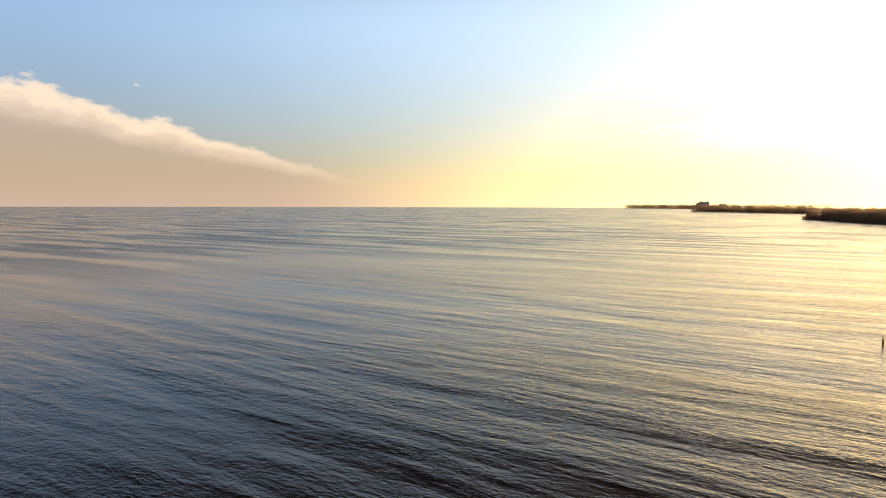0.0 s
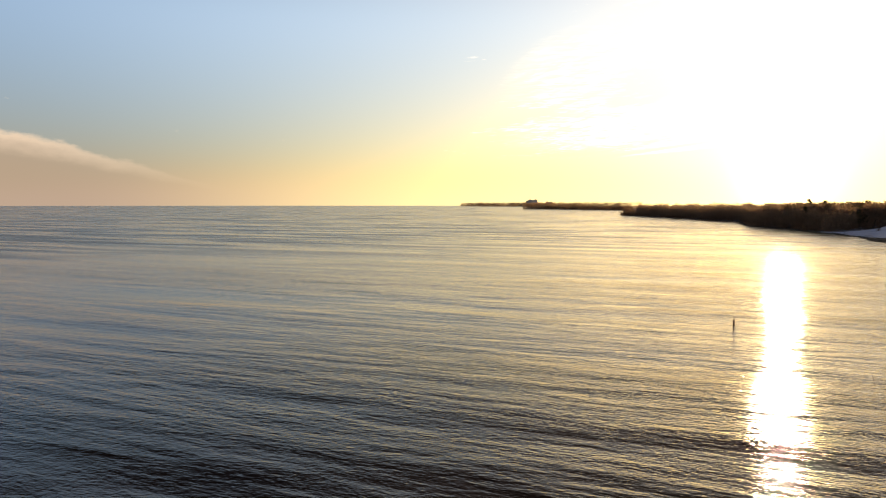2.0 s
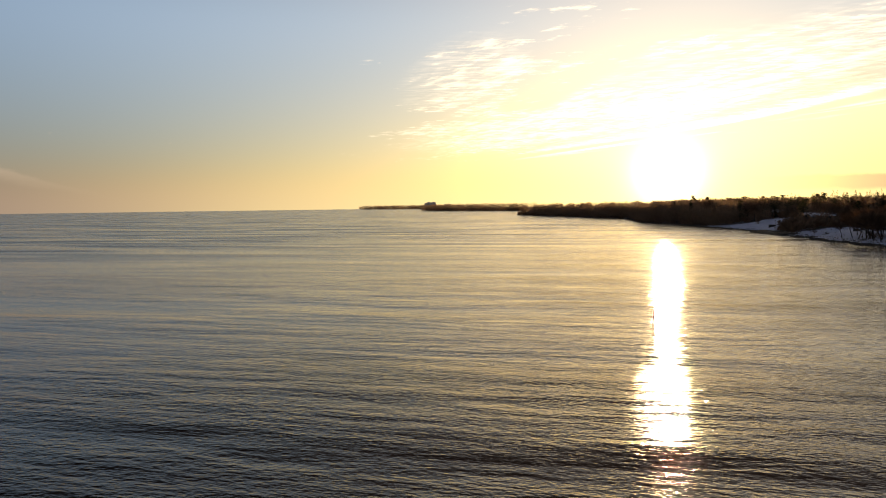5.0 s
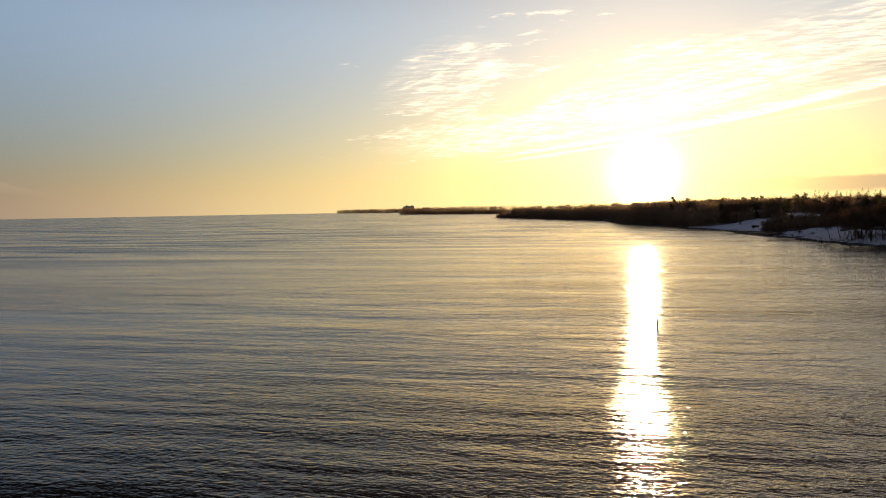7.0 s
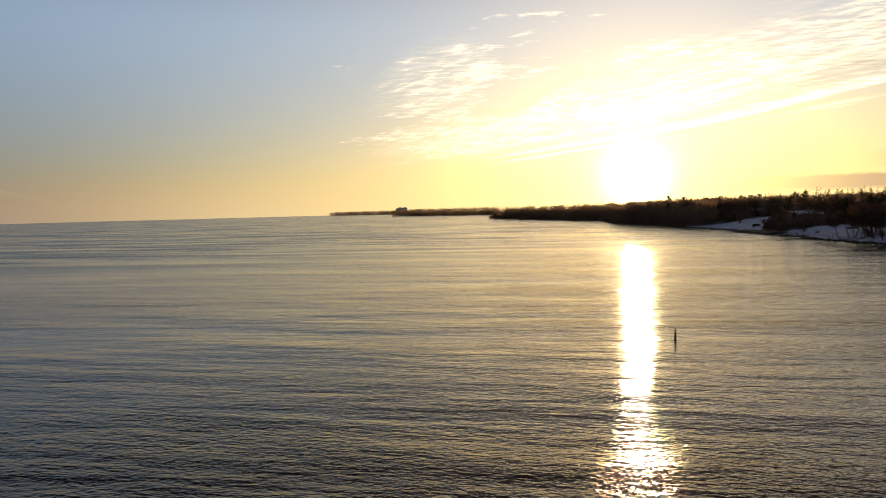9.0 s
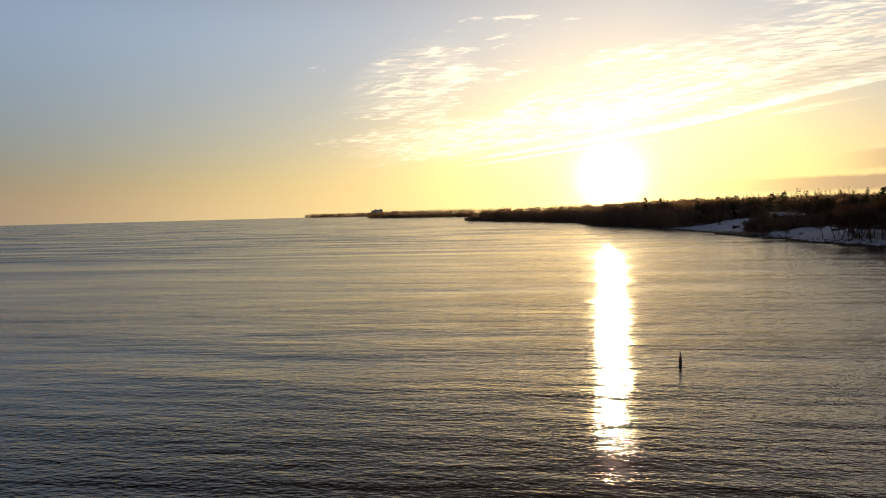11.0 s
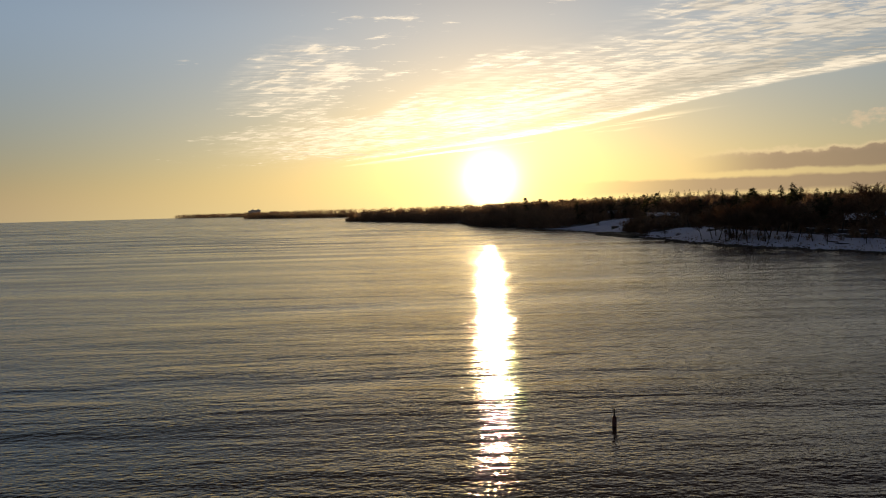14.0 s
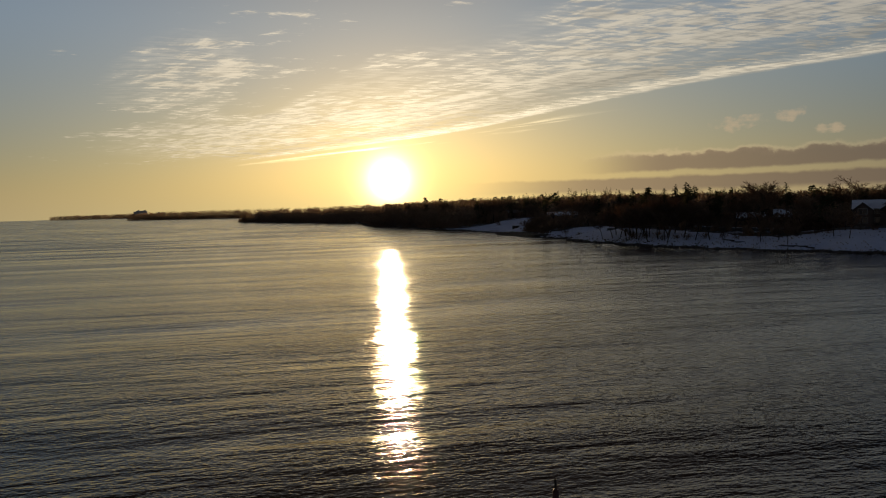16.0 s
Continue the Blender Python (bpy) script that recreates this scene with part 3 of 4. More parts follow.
def plant_woods():
    rng = random.Random(42)
    # the wood behind the shore, in ranks from the water inland
    for row, (back, jitter) in enumerate(((30, 8), (46, 8), (64, 10), (86, 12), (112, 14))):
        y = 84.0 - row * 6
        while y < 470:
            open_to = float(opening(y)) + 5
            s = max(back, open_to + row * 14) + rng.uniform(-jitter, jitter)
            x = float(shore_x(y)) + s
            kind = rng.choices(("bare_tree", "spruce_tree", "pine_tree"), (0.50, 0.26, 0.24))[0]
            top = np.interp(y, [80, 110, 135, 160, 175, 240, 330, 470], [17.5, 17.0, 17.0, 17.0, 16.5, 17.0, 18, 19])
            height = max(6.0, top - land_z(x, y) + rng.uniform(-2.6, 1.2) - (2.5 if row < 2 else 0))
            plant(kind, x, y, height, rng)
            y += rng.uniform(5.0, 9.5) + y * 0.006
    for kind, x, y, top in (("spruce_tree", 277, 190, 17.6), ("spruce_tree", 280, 187, 18.0), ("pine_tree", 274, 195, 17.4), ("spruce_tree", 271, 200, 17.0), ("spruce_tree", 252, 166, 17.0),
                            ("bare_tree", 262, 152, 18.2), ("bare_tree", 258, 146, 18.0), ("bare_tree", 266, 122, 18.8), ("bare_tree", 262, 115, 18.0), ("spruce_tree", 258, 129, 16.4), ("spruce_tree", 258, 157, 16.6)):
        plant(kind, x, y, top - float(land_z(x, y)), rng, 1.5 if kind == "bare_tree" else 1.1)
    # tall conifers that stand out of the wood
    for x, y, top in ((262, 173, 18.4), (265, 176, 19.2), (259, 170, 17.6), (268, 181, 18.6), (255, 163, 16.8), (292, 212, 18.6), (296, 220, 18.0), (258, 140, 17.4)):
        plant("spruce_tree", x, y, top - float(land_z(x, y)), rng, 1.25)
    # trees that stand alone on the bank near the water
    for y, s, h in ((150, 9, 8), (154, 12, 9), (158, 8, 8.5), (161, 13, 9.5), (165, 8, 8), (168, 12, 9), (171, 7, 7.5), (174, 12, 8.5),
                    (146, 10, 7), (140, 8, 7.5), (132, 9, 7), (124, 8, 6.5), (116, 13, 7.5), (112, 12, 7), (163, 5, 6.5), (167, 6, 7), (172, 5, 6), (177, 6, 7), (180, 8, 7.5), (183, 6, 6), (170, 15, 9), (160, 16, 9), (156, 5, 7.5), (159, 11, 8.5), (162, 9, 8), (164, 15, 9), (166, 11, 8), (169, 9, 9), (173, 9, 8.5), (175, 15, 9), (178, 11, 8.5), (181, 12, 8), (236, 14, 7), (240, 18, 8), (244, 13, 7.5), (248, 17, 7)):
        plant("bare_tree", float(shore_x(y)) + s, y, h * (1.2 if 145 < y < 185 else 1.0), rng)


plant_woods()


def birch_tree(x, y, height, lean):
    """A pale leaning birch: a crooked trunk with forked limbs."""
    ob = thing("birch_tree", "pale-barked leafless birch leaning at the edge of woods", "tree", pose(x, y, float(land_z(x, y)) - 0.1, 0, lean, 30), "birches at the edge of the wood")
    rng = random.Random(int(x))
    trunk, crown = Shape(), Shape()
    p, d, r = Vector((0, 0, -0.2)), Vector((0.05, 0, 1)), 0.19
    for i in range(6):
        d = (d + Vector((rng.gauss(0, 0.09), rng.gauss(0, 0.09), 0.1))).normalized()
        q = p + d * height / 6
        trunk.tube(p, q, r, r * 0.82, 8)
        p, r = q, r * 0.82
        for c in range(3 if i > 1 else 0):
            turn = rng.uniform(0, 6.283)
            tip = p + Vector((math.cos(turn), math.sin(turn), rng.uniform(0.6, 1.4))) * height * 0.13
            crown.tube(p, tip, r * 0.45, 0.02, 4)
            for k in range(4):
                crown.tube(p.lerp(tip, rng.uniform(0.4, 1)), tip + Vector((rng.gauss(0, 0.5), rng.gauss(0, 0.5), rng.uniform(-0.3, 0.6))), 0.022, 0.012, 3)
    part("trunk", trunk, BIRCH, ob, "pale papery trunk")
    part("crown", crown, TWIG, ob)


for bx, by, bh, bl in ((250.0, 168.0, 6.5, 8), (247.0, 127.0, 6.0, 16), (243.0, 131.0, 5.0, -6)):
    birch_tree(bx, by, bh, bl)


def build_buoy():
    spar = thing("spar_buoy", "dark slender spar buoy standing upright in the lake", "buoy", pose(57.4, 86.2, 0.0))
    low = Shape()
    profile = ((-0.6, 0.12), (0.0, 0.13), (0.50, 0.13), (0.56, 0.10), (0.60, 0.055))
    for (z0, r0), (z1, r1) in zip(profile, profile[1:]):
        low.tube((0, 0, z0), (0, 0, z1), r0, r1, 16)
    part("float", low, RUST, spar, smooth=True)
    part("staff", Shape().tube((0, 0, 0.58), (0, 0, 1.03), 0.05, 0.045, 12), DARK_WOOD, spar)


build_buoy()


# ---- woods that nobody could count ----
def woodland(name, label, mat, spots, seed, kind, quads, scale=1.0):
    """Many small trees as one mesh: each a stem and a loose crown of small leaves of wood or needle."""
    rng = np.random.default_rng(seed)
    out = []
    for x, y, height in spots:
        z = float(land_z(x, y))
        t = rng.uniform(0, 1, quads)
        turn = rng.uniform(0, 2 * np.pi, quads)
        if kind == "conifer":
            lift = 0.08 + 0.92 * t
            reach = (1.02 - lift) ** 0.8 * height * 0.24 * rng.uniform(0.35, 1.1, quads)
            size = scale * rng.uniform(0.25, 0.75, quads) * (1.25 - 0.8 * lift)
            stand = 0.55
        elif kind == "bare":
            lift = 0.08 + 0.90 * t
            reach = np.sqrt(np.clip(1 - ((lift - 0.55) / 0.52) ** 2, 0.03, 1)) * height * 0.27 * np.sqrt(rng.uniform(0.02, 1, quads))
            size = scale * rng.uniform(0.35, 0.95, quads)
            stand = 1.0
        else:
            lift = t ** 1.1
            reach = height * 0.55 * rng.uniform(0.0, 1.0, quads)
            size = scale * rng.uniform(0.3, 0.9, quads)
            stand = 0.8
        c = np.stack([x + reach * np.cos(turn), y + reach * np.sin(turn), z + lift * height], -1)
        a = rng.normal(size=(quads, 3))
        a[:, 2] *= stand
        if kind != "conifer":
            a += np.stack([np.cos(turn) * 0.7, np.sin(turn) * 0.7, np.full(quads, 1.0)], -1)
        else:
            a += np.stack([np.cos(turn), np.sin(turn), np.full(quads, -0.35)], -1) * 1.2
        a /= np.linalg.norm(a, axis=1)[:, None]
        b = np.cross(a, rng.normal(size=(quads, 3)))
        b /= np.linalg.norm(b, axis=1)[:, None]
        long, thin = (1.0, 0.42) if kind == "conifer" else (1.25, 0.16) if kind == "bare" else (1.1, 0.34)
        a, b = a * (size * long)[:, None], b * (size * thin)[:, None]
        out.append(np.stack([c - a, c + b, c + a, c - b], 1))
        # stem
        r = height * 0.011
        for q in (0.0, 1.57):
            side = np.array([math.cos(q) * r, math.sin(q) * r, 0])
            foot, head = np.array([x, y, z - 0.3]), np.array([x, y, z + height * (0.85 if kind != "brush" else 0.5)])
            out.append(np.array([[foot - side, foot + side, head + side * 0.3, head - side * 0.3]]))
    v = np.concatenate(out).reshape(-1, 3)
    mesh = bpy.data.meshes.new(name)
    mesh.from_pydata(v.tolist(), [], np.arange(len(v)).reshape(-1, 4).tolist())
    mesh.materials.append(mat)
    tagged(new(name, mesh), label, "woodland", kind="stuff")


def near_spots(seed, y0, y1, step, s0, s1, low, high):
    rng = random.Random(seed)
    spots, y = [], y0
    while y < y1:
        s = float(opening(y)) + rng.uniform(s0, s1)
        x = float(shore_x(y)) + s
        top = np.interp(y, [60, 110, 135, 160, 200, 240, 330, 900], [15.4, 15.0, 15.0, 14.8, 15.6, 16.6, 17.6, 18.2])
        if high < 0.7 and 124 < y < 176 and s < float(opening(y)) + 20:
            high_, low_ = 0.24, 0.12
        else:
            high_, low_ = high, low
        spots.append((x, y, max(1.4, (top - float(land_z(x, y))) * rng.uniform(low_, high_))))
        y += step * rng.uniform(0.5, 1.5) * (1 + y / 900)
    return spots


def strip_spots(seed, count, y0, y1, s0, s1, h0, h1):
    rng = random.Random(seed)
    spots = []
    for i in range(count):
        y = rng.uniform(y0, y1)
        spots.append((float(shore_x(y)) + s0 + (s1 - s0) * rng.random() ** 1.5, y, rng.uniform(h0, h1)))
    return spots


woodland("mixed_conifers", "dense dark conifers of the shore woods", NEEDLE, near_spots(1, 40, 900, 2.4, 18, 110, 0.70, 0.93), 1, "conifer", 170)
woodland("leafless_woods", "dense brown leafless trees of the shore woods", TWIG, near_spots(2, 40, 900, 1.6, 12, 120, 0.72, 1.0), 2, "bare", 170)
woodland("back_woods", "high leafless crowns closing the top of the shore woods", TWIG, near_spots(41, 30, 620, 0.9, 46, 130, 0.84, 1.03), 41, "bare", 230, 1.15)
woodland("underwood", "tangled brown underwood along the edge of the woods", TWIG, near_spots(3, 40, 900, 0.42, 0, 55, 0.18, 0.60), 3, "brush", 100, 0.85)
woodland("shelter_belt", "dense dark conifers sheltering the garden houses", NEEDLE, strip_spots(17, 90, 255, 370, 46, 110, 10.5, 13.5), 17, "conifer", 150)
woodland("garden_thicket", "tall leafless thicket in front of the garden houses", TWIG, strip_spots(14, 70, 122, 176, 32, 42, 3.0, 5.4) + strip_spots(15, 60, 224, 248, 9, 22, 2.5, 4.5)
         + strip_spots(16, 50, 286, 312, 47, 55, 1.8, 3.2), 14, "brush", 100, 0.7)
woodland("dead_grass", "tufts of dead grass and twigs poking through snow", TWIG, strip_spots(21, 520, 84, 182, 1.5, 24, 0.12, 0.35) + strip_spots(22, 90, 186, 222, 1.5, 24, 0.12, 0.3), 21, "brush", 8, 0.2)
woodland("rounded_woods", "full-crowned leafless trees massed behind the far bank", TWIG, strip_spots(31, 520, 320, 960, 6, 60, 8.5, 14.0), 31, "bare", 190, 1.15)
woodland("shore_brush", "low leafless brush along the top of the bank", TWIG, strip_spots(4, 420, 330, 900, 2, 16, 1.5, 5.0), 4, "brush", 40)
woodland("headland_woods", "brown woods on a distant headland across the lake", TWIG, strip_spots(5, 620, 1480, 2000, 3, 70, 14, 20.0), 5, "bare", 70, 1.6)
woodland("headland_underwood", "brown underwood on a distant headland", TWIG, strip_spots(6, 300, 1480, 2000, 2, 40, 5, 10), 6, "brush", 30, 2.0)
woodland("far_woods", "hazy brown woods on the farthest point of the shore", TWIG, strip_spots(7, 560, 3300, 3985, 2, 90, 15, 22.0), 7, "bare", 70, 2.4)
woodland("far_underwood", "brown underwood on the farthest point", TWIG, strip_spots(8, 160, 3300, 3985, 1, 50, 5, 9), 8, "brush", 26, 2.2)


# ---- stones along the waterline ----
def build_stones():
    rng = np.random.default_rng(5)
    verts, faces = [], []
    base = np.array([(-1, -1, -1), (1, -1, -1), (1, 1, -1), (-1, 1, -1), (-0.75, -0.7, 0.8), (0.7, -0.75, 0.9), (0.75, 0.7, 0.75), (-0.7, 0.75, 0.95)], float)
    quads = ((3, 2, 1, 0), (4, 5, 6, 7), (0, 1, 5, 4), (1, 2, 6, 5), (2, 3, 7, 6), (3, 0, 4, 7))
    for i in range(2600):
        y = rng.uniform(84, 330) if i < 1900 else rng.uniform(330, 900)
        s = abs(rng.normal(0.2, 0.9)) - 0.4 if rng.random() < 0.82 else rng.uniform(0, 17 if y < 135 else 7)
        x = float(shore_x(y)) + s
        k = rng.uniform(0.10, 0.42) * (1.2 if s < 1 else 0.7) * (0.6 if y < 140 else 1.0)
        q = rng.uniform(0, 6.28)
        turn = np.array([[math.cos(q), -math.sin(q), 0], [math.sin(q), math.cos(q), 0], [0, 0, 1]])
        v = (base * rng.uniform(0.7, 1.2, (8, 3)) * np.array([k * rng.uniform(0.8, 1.6), k, k * 0.6])) @ turn.T
        v += np.array([x, y, max(0.0, float(land_z(x, y))) + k * 0.2])
        o = len(verts)
        verts += v.tolist()
        faces += [tuple(o + j for j in f) for f in quads]
    mesh = bpy.data.meshes.new("shore_stones")
    mesh.from_pydata(verts, [], faces)
    mesh.materials.append(ROCK)
    tagged(new("shore_stones", mesh), "dark wet stones tumbled along the waterline", "stones", kind="stuff")


build_stones()


# ---- houses ----
def across(shape):
    """Turns a prism so that it runs along x."""
    shape.v = [(y, -x, z) for x, y, z in shape.v]
    return shape


def window(parent, x, y, z, w, h):
    frame_ = Shape()
    t = 0.10
    frame_.box(x - w / 2, y - 0.06, z, x + w / 2, y + 0.05, z + t).box(x - w / 2, y - 0.06, z + h - t, x + w / 2, y + 0.05, z + h)
    frame_.box(x - w / 2, y - 0.06, z + t, x - w / 2 + t, y + 0.05, z + h - t).box(x + w / 2 - t, y - 0.06, z + t, x + w / 2, y + 0.05, z + h - t)
    frame_.box(x - 0.03, y - 0.05, z + t, x + 0.03, y + 0.05, z + h - t)
    win = part("window", frame_, TRIM, parent)
    part("pane", Shape().box(x - w / 2 + t, y - 0.02, z + t, x - 0.03, y + 0.01, z + h - t).box(x + 0.03, y - 0.02, z + t, x + w / 2 - t, y + 0.01, z + h - t), GLASS, win)
    return win


def gable_roof(parent, x0, x1, y0, y1, z, rise, run="x", lap=0.5):
    """Two slopes with a snow cover each; the ridge runs along x or y."""
    half = ((y1 - y0) if run == "x" else (x1 - x0)) / 2
    mid = (y0 + y1) / 2 if run == "x" else (x0 + x1) / 2
    lo, hi = (x0 - lap, x1 + lap) if run == "x" else (y0 - lap, y1 + lap)
    k = rise / half
    for side in (-1, 1):
        for thick, off, mat, name, cut in ((0.22, 0.0, DARK_WOOD, "roof_slope", 0.0), (0.14, 0.225, SNOW, "snow_cover", 0.12)):
            e, r = half + lap - cut, 0.02
            outline = [(side * e, z - k * (e - half) + off), (side * r, z + rise - k * r + off), (side * r, z + rise - k * r + off + thick), (side * e, z - k * (e - half) + off + thick)]
            sh = Shape().prism(outline, lo + cut, hi - cut)
            if run == "x":
                sh.v = [(y, mid + x, zz) for x, y, zz in sh.v]
            else:
                sh.v = [(mid + x, y, zz) for x, y, zz in sh.v]
            part(name, sh, mat, parent, "snow lying on the roof" if mat is SNOW else "")


def gable_wall(x0, x1, y0, y1, z, rise, run="x"):
    """Closes the two triangles under a gable roof."""
    sh = Shape()
    if run == "x":
        mid = (y0 + y1) / 2
        for x in (x0, x1 - 0.2):
            tri = Shape().prism([(y0, z), (y1, z), (mid, z + rise)], x, x + 0.2)
            o = len(sh.v)
            sh.v += [(b, a, c) for a, b, c in tri.v]
            sh.f += [tuple(o + i for i in f) for f in tri.f]
    else:
        mid = (x0 + x1) / 2
        sh.prism([(x0, z), (x1, z), (mid, z + rise)], y0, y0 + 0.2)
    return sh


def house(label, x, y, turn, width, depth, wall, rise, material_, dormers=(), storeys=2, lift=0.0):
    ob = thing("house", label, "house", pose(x, y, float(land_z(x, y)) - 0.4 + lift, 0, 0, turn))
    w, d = width / 2, depth / 2
    part("wall", Shape().box(-w, -d, -0.5, w, d, wall), material_, ob)
    part("gable", gable_wall(-w, w, -d, d, wall, rise, "x"), material_, ob)
    gable_roof(ob, -w, w, -d, d, wall, rise)
    step = wall / storeys
    for floor_no in range(storeys):
        count = max(3, int(width / 3.2))
        for i in range(count):
            window(ob, -w + width * (i + 0.5) / count, -d, floor_no * step + 0.95, 1.3, 1.45)
    for cx, cw, out in dormers:
        part("bay", Shape().box(cx - cw / 2, -d - out, -0.5, cx + cw / 2, -d - 0.002, wall - 0.3), material_, ob)
        part("bay_gable", gable_wall(cx - cw / 2, cx + cw / 2, -d - out, -d, wall - 0.3, cw * 0.42, "y"), material_, ob)
        gable_roof(ob, cx - cw / 2, cx + cw / 2, -d - out, -d + 2.2, wall - 0.3, cw * 0.42, "y", 0.3)
        for floor_no in range(storeys):
            window(ob, cx, -d - out, floor_no * step + 0.95, cw * 0.5, 1.5)
    part("chimney", Shape().box(w * 0.45, -0.5, wall, w * 0.45 + 0.9, 0.4, wall + rise + 1.1).box(w * 0.45 - 0.08, -0.58, wall + rise + 1.1, w * 0.45 + 0.98, 0.48, wall + rise + 1.25), STONE_WALL, ob)
    part("door", Shape().box(-w * 0.1 - 0.5, -d - 0.05, 0.4, -w * 0.1 + 0.5, -d + 0.02, 2.45), DARK_WOOD, ob)
    return ob


house("large brown two-storey house with snow-covered gabled roofs", 233.0, 106.0, -78, 20, 10, 4.5, 1.9, BRICK_WALL, ((-8.0, 4.2, 1.6), (-2.0, 4.8, 1.4)), lift=0.3)
house("low brown house with a snow-covered roof among trees", 249.0, 148.0, -66, 7.5, 7, 2.8, 1.5, BRICK_WALL, storeys=1, lift=0.3)
house("small brown cottage with a snow-covered roof in the woods", 251.5, 139.5, -70, 4.2, 5, 3.2, 1.9, BRICK_WALL, storeys=1, lift=0.3)
house("broad grey stone house with snow-covered roofs above a lawn", 279.0, 238.0, -52, 12.5, 10, 4.0, 1.3, STONE_WALL, ((-4.6, 3.4, 1.8),), lift=-0.2)
house("pale house with a snow-covered roof behind a white lawn", 346.0, 314.0, -50, 14, 9, 3.2, 1.5, STONE_WALL, storeys=1, lift=0.2)


def terrace_house():
    """Stepped terraces with snowy edges in front of the stone house."""
    for i, (dx, z, length) in enumerate(((-9.5, 0.2, 13.0), (-12.5, -0.6, 10.0))):
        x, y = 279.0 + dx * 0.78, 238.0 + dx * 0.60
        ob = thing("garden_terrace", "stone garden terrace edged with snow", "terrace", pose(x, y, float(land_z(x, y)), 0, 0, -52), "garden terraces")
        part("wall", Shape().box(-length / 2, -0.4, -0.6, length / 2, 0.4, 0.9), STONE_WALL, ob)
        part("snow_cap", Shape().box(-length / 2 + 0.05, -0.36, 0.902, length / 2 - 0.05, 0.36, 1.05), SNOW, ob, "snow lying on the wall")


terrace_house()


def garden_wall(label, points, height, thick=0.5, snowy=True):
    """A low wall that follows the ground through a few points."""
    ob = thing("garden_wall", label, "wall", pose(0, 0, 0), "garden walls on the bank")
    sh, cap = Shape(), Shape()
    for (xa, ya), (xb, yb) in zip(points, points[1:]):
        n = max(1, int(math.dist((xa, ya), (xb, yb)) / 2.5))
        for i in range(n):
            p, q = Vector((xa, ya)).lerp(Vector((xb, yb)), i / n), Vector((xa, ya)).lerp(Vector((xb, yb)), (i + 1) / n)
            d = (q - p).normalized()
            side = Vector((-d.y, d.x)) * thick / 2
            z = min(float(land_z(p.x, p.y)), float(land_z(q.x, q.y)))
            for s, lo, hi, grow in ((sh, z - 0.5, z + height, 1.0), (cap, z + height + 0.003, z + height + 0.12, 0.9)):
                o = len(s.v)
                s.v += [(*(p + side * grow), lo), (*(p - side * grow), lo), (*(q - side * grow), lo), (*(q + side * grow), lo),
                        (*(p + side * grow), hi), (*(p - side * grow), hi), (*(q - side * grow), hi), (*(q + side * grow), hi)]
                for f in ((3, 2, 1, 0), (4, 5, 6, 7), (0, 1, 5, 4), (1, 2, 6, 5), (2, 3, 7, 6), (3, 0, 4, 7)):
                    s.f.append(tuple(o + j for j in f))
    part("masonry", sh, STONE_WALL, ob)
    if snowy:
        part("snow_cap", cap, SNOW, ob, "snow lying on the wall")


garden_wall("dark low retaining wall along the top of the snowy bank", [(223.5, 84), (224.0, 96), (224.5, 108), (225, 120)], 0.7, snowy=False)
garden_wall("low garden wall capped with snow", [(231, 132), (232, 140), (233, 150), (232, 158)], 0.9)
garden_wall("low garden wall capped with snow", [(238, 176), (240, 184), (239, 192)], 0.8)


def build_seawall():
    ob = thing("seawall", "dark timber and stone seawall at the foot of a snowy lawn", "seawall", pose(0, 0, 0))
    line = [(238, 222), (243, 231), (249, 241), (254, 251), (256.5, 255.5)]
    for (xa, ya), (xb, yb) in zip(line, line[1:]):
        d = Vector((xb - xa, yb - ya))
        n = max(2, int(d.length / 1.6))
        for i in range(n):
            p = Vector((xa, ya)) + d * ((i + 0.5) / n)
            sh = Shape().box(-d.length / n / 2 + 0.03, -0.7, -0.7, d.length / n / 2 - 0.03, 6.5, 0.95 + 0.06 * ((i * 7) % 3))
            block = part("wall_block", sh, DARK_WOOD if i % 2 else ROCK, ob)
            block.matrix_basis = pose(p.x, p.y, 0, 0, 0, math.degrees(math.atan2(d.y, d.x)) + 180)


build_seawall()


def build_shed():
    x, y = 278.0, 263.0
    ob = thing("garden_shed", "small dark flat-roofed shed on a snowy lawn", "shed", pose(x, y, float(land_z(x, y)) - 0.1, 0, 0, -52))
    part("wall", Shape().box(-1.6, -0.9, -0.2, 1.6, 0.9, 1.25), DARK_WOOD, ob)
    part("roof", Shape().box(-1.75, -1.05, 1.252, 1.75, 1.05, 1.4), DARK_WOOD, ob)
    part("door", Shape().box(-0.45, -0.94, 0.0, 0.45, -0.903, 1.15), BRICK_WALL, ob)


build_shed()


def bank_post(x, y, h):
    ob = thing("wooden_post", "short weathered wooden post standing in snow", "post", pose(x, y, float(land_z(x, y)) - 0.2, 2, -1, 20), "posts on the bank")
    part("shaft", Shape().tube((0, 0, -0.2), (0, 0, h), 0.16, 0.13, 8), DARK_WOOD, ob)
    part("cap", Shape().tube((0, 0, h + 0.002), (0, 0, h + 0.08), 0.18, 0.15, 8), DARK_WOOD, ob)


for px_, py_, h_ in ((203.5, 151.5, 1.5), (222.0, 115.5, 2.6), (221.0, 112.0, 2.6), (213, 128, 1.2)):
    bank_post(px_, py_, h_)


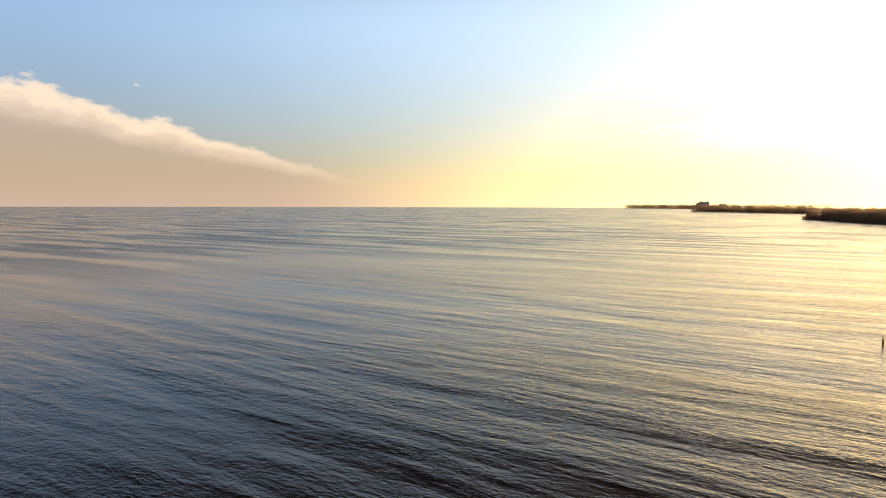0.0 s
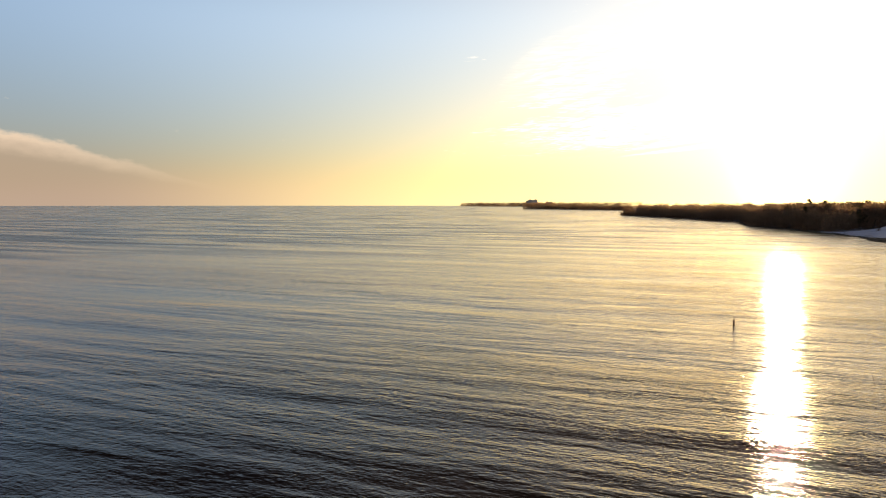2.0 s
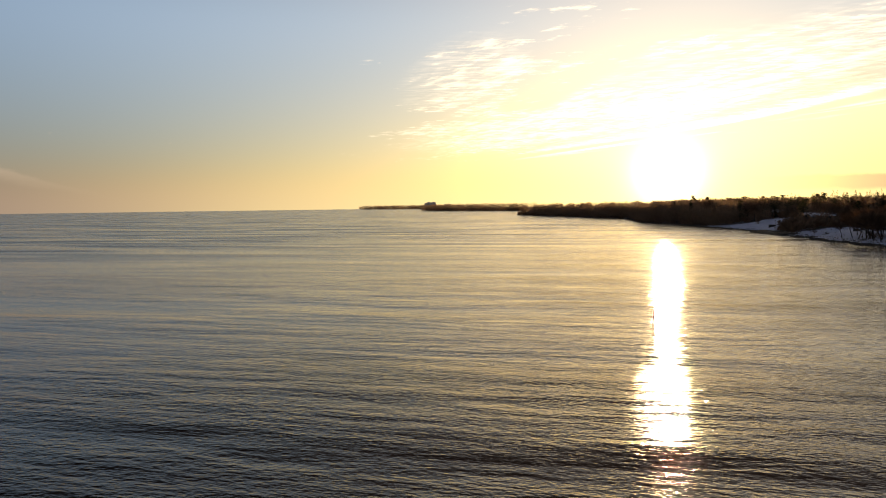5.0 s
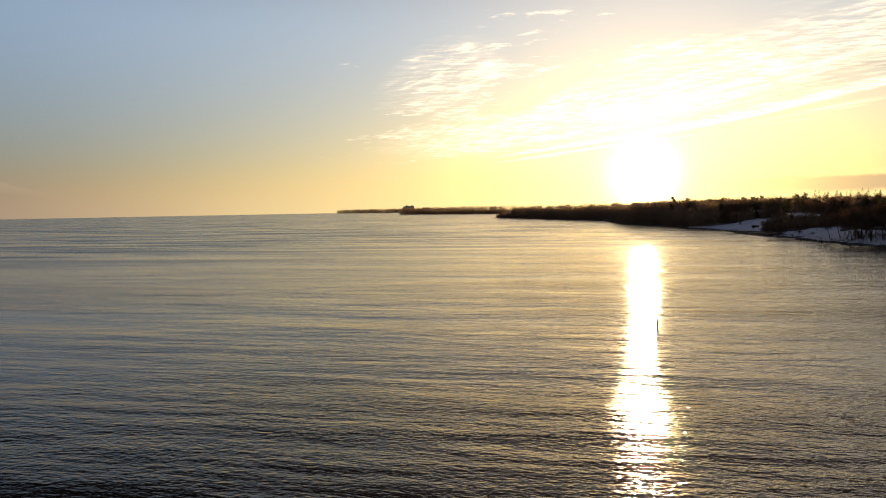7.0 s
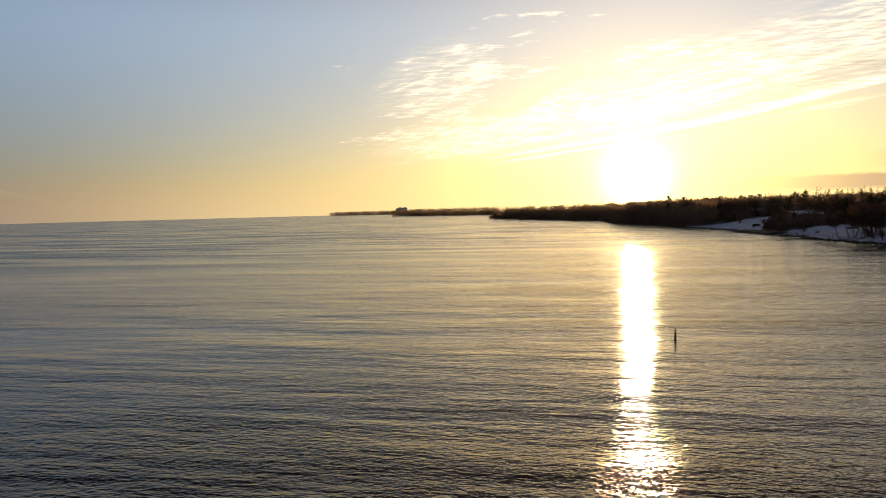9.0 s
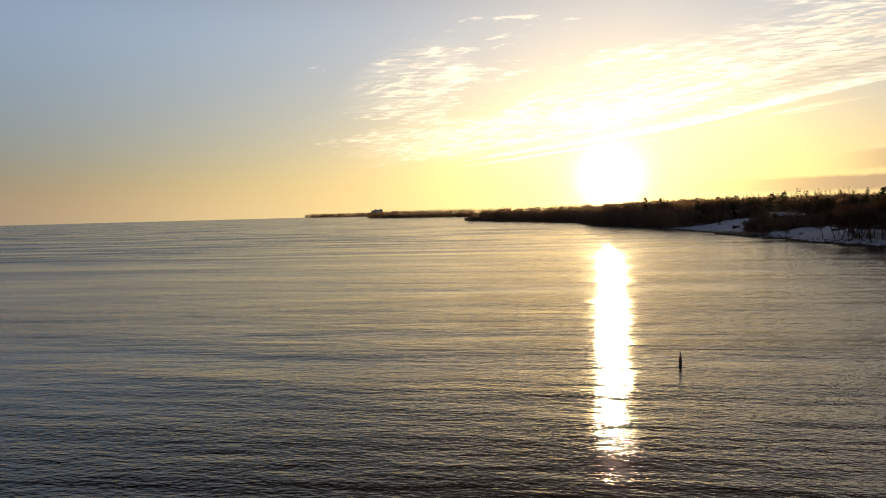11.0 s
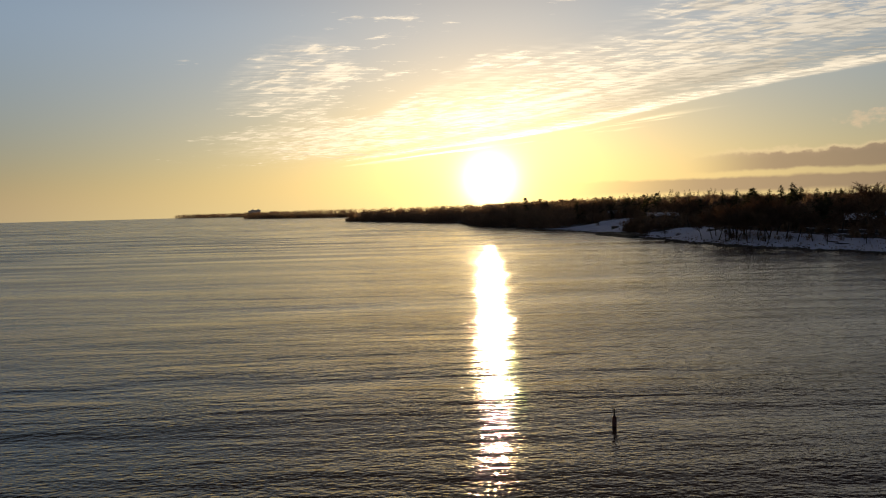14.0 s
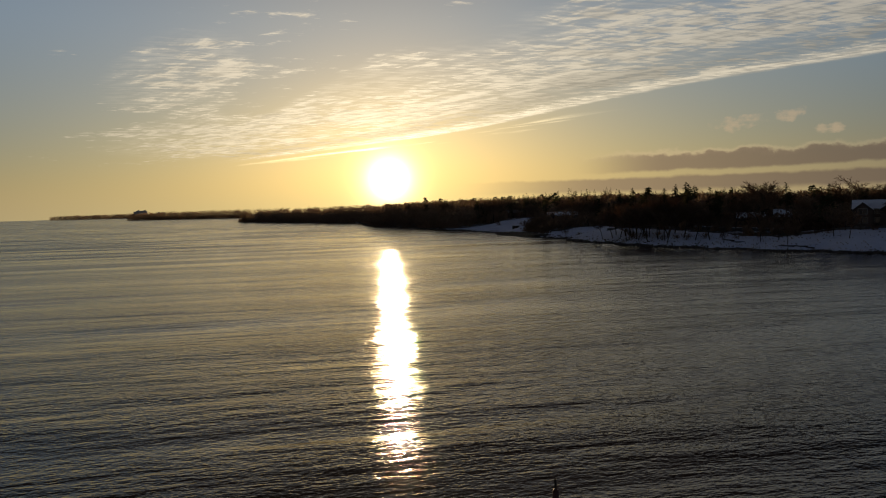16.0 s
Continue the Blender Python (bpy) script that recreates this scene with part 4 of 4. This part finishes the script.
def stranded_logs():
    rng = random.Random(3)
    for x, y, length, turn in ((204.3, 123.5, 3.6, 84), (205.0, 120.5, 3.0, 100), (203.6, 118.2, 2.2, 70), (211.5, 140.0, 4.5, 60), (210.2, 137.0, 3.2, 120), (235.0, 208.0, 5.0, 40), (233.5, 204.0, 4.0, 75), (215.0, 160.0, 3.5, 30)):
        ob = thing("driftwood_log", "dark driftwood log lying in snow near the water", "log", pose(x, y, float(land_z(x, y)) + 0.14, 0, 0, turn), "driftwood on the bank")
        log = Shape().tube((-length / 2, 0, 0), (0, 0.1, 0.05), 0.17, 0.14, 8).tube((0, 0.1, 0.05), (length / 2, 0, 0.12), 0.14, 0.08, 8)
        part("trunk", log, DARK_WOOD, ob)
        part("branch", Shape().tube((length * 0.2, 0.1, 0.1), (length * 0.34, 0.5 + rng.random(), 0.7), 0.08, 0.03, 5), DARK_WOOD, ob)


stranded_logs()


def bushes():
    rng = random.Random(9)
    wood = [shrub(rng, h) for h in (1.6, 2.2, 2.8)]
    protos = []
    for sh in wood:
        ob = thing("bare_shrub", "leafless brown shrub growing out of snow", "shrub", pose(0, 0, 0), "shrubs on the bank")
        part("brushwood", sh, TWIG, ob)
        protos.append(ob)
    fresh = list(protos)
    places = [(float(shore_x(y)) + s, y) for y, s in ((118, 17), (121, 18), (124, 16), (127, 18), (109, 20), (104, 21), (99, 19), (134, 15), (139, 13), (144, 14), (148, 11), (152, 10),
              (156, 11), (160, 9), (163, 11), (167, 10), (170, 9), (173, 10), (176, 12), (179, 14), (233, 16), (237, 18), (241, 14), (245, 17), (249, 15), (251, 20), (205, 9), (213, 10), (288, 20), (296, 24), (270, 22))]
    for x, y in places:
        m = pose(x, y, float(land_z(x, y)), 0, 0, rng.uniform(0, 360))
        if fresh:
            ob = fresh.pop()
            ob.matrix_basis = m
        else:
            copy_thing(rng.choice(protos), m)


bushes()


# ---- towers far up the shore ----
def tower(x, y, width, depth, storeys, turn):
    base = float(land_z(x, y))
    ob = thing("apartment_tower", "concrete apartment tower far up the shore, coloured pale for haze", "apartment building", pose(x, y, base - 1, 0, 0, turn), "distant apartment towers")
    h = storeys * 3.0
    part("wall", Shape().box(-width / 2, -depth / 2, 0, width / 2, depth / 2, h + 1), CONCRETE, ob)
    part("roof", Shape().box(-width / 2 - 0.4, -depth / 2 - 0.4, h + 1.004, width / 2 + 0.4, depth / 2 + 0.4, h + 1.8), CONCRETE, ob)
    for i, f in enumerate((-0.28, 0.26)):
        part("roof_house", Shape().box(width * f - 5, -4, h + 1.804, width * f + 5, 4, h + 5.0), CONCRETE, ob)
    win = Shape().box(-1.1, -0.2, 0, 1.1, 0.1, 1.6).mesh("window", GLASS)
    for s in range(storeys):
        for c in range(int(width / 5.2)):
            o = new("window", win)
            o.parent = ob
            o.location = (-width / 2 + 3.0 + c * 5.2, -depth / 2, 1.6 + s * 3.0)


tower(1372.0, 3522.0, 52, 18, 11, -22)
tower(1348.0, 3530.0, 26, 18, 9, -22)
tower(1452.0, 3480.0, 38, 18, 7, -22)
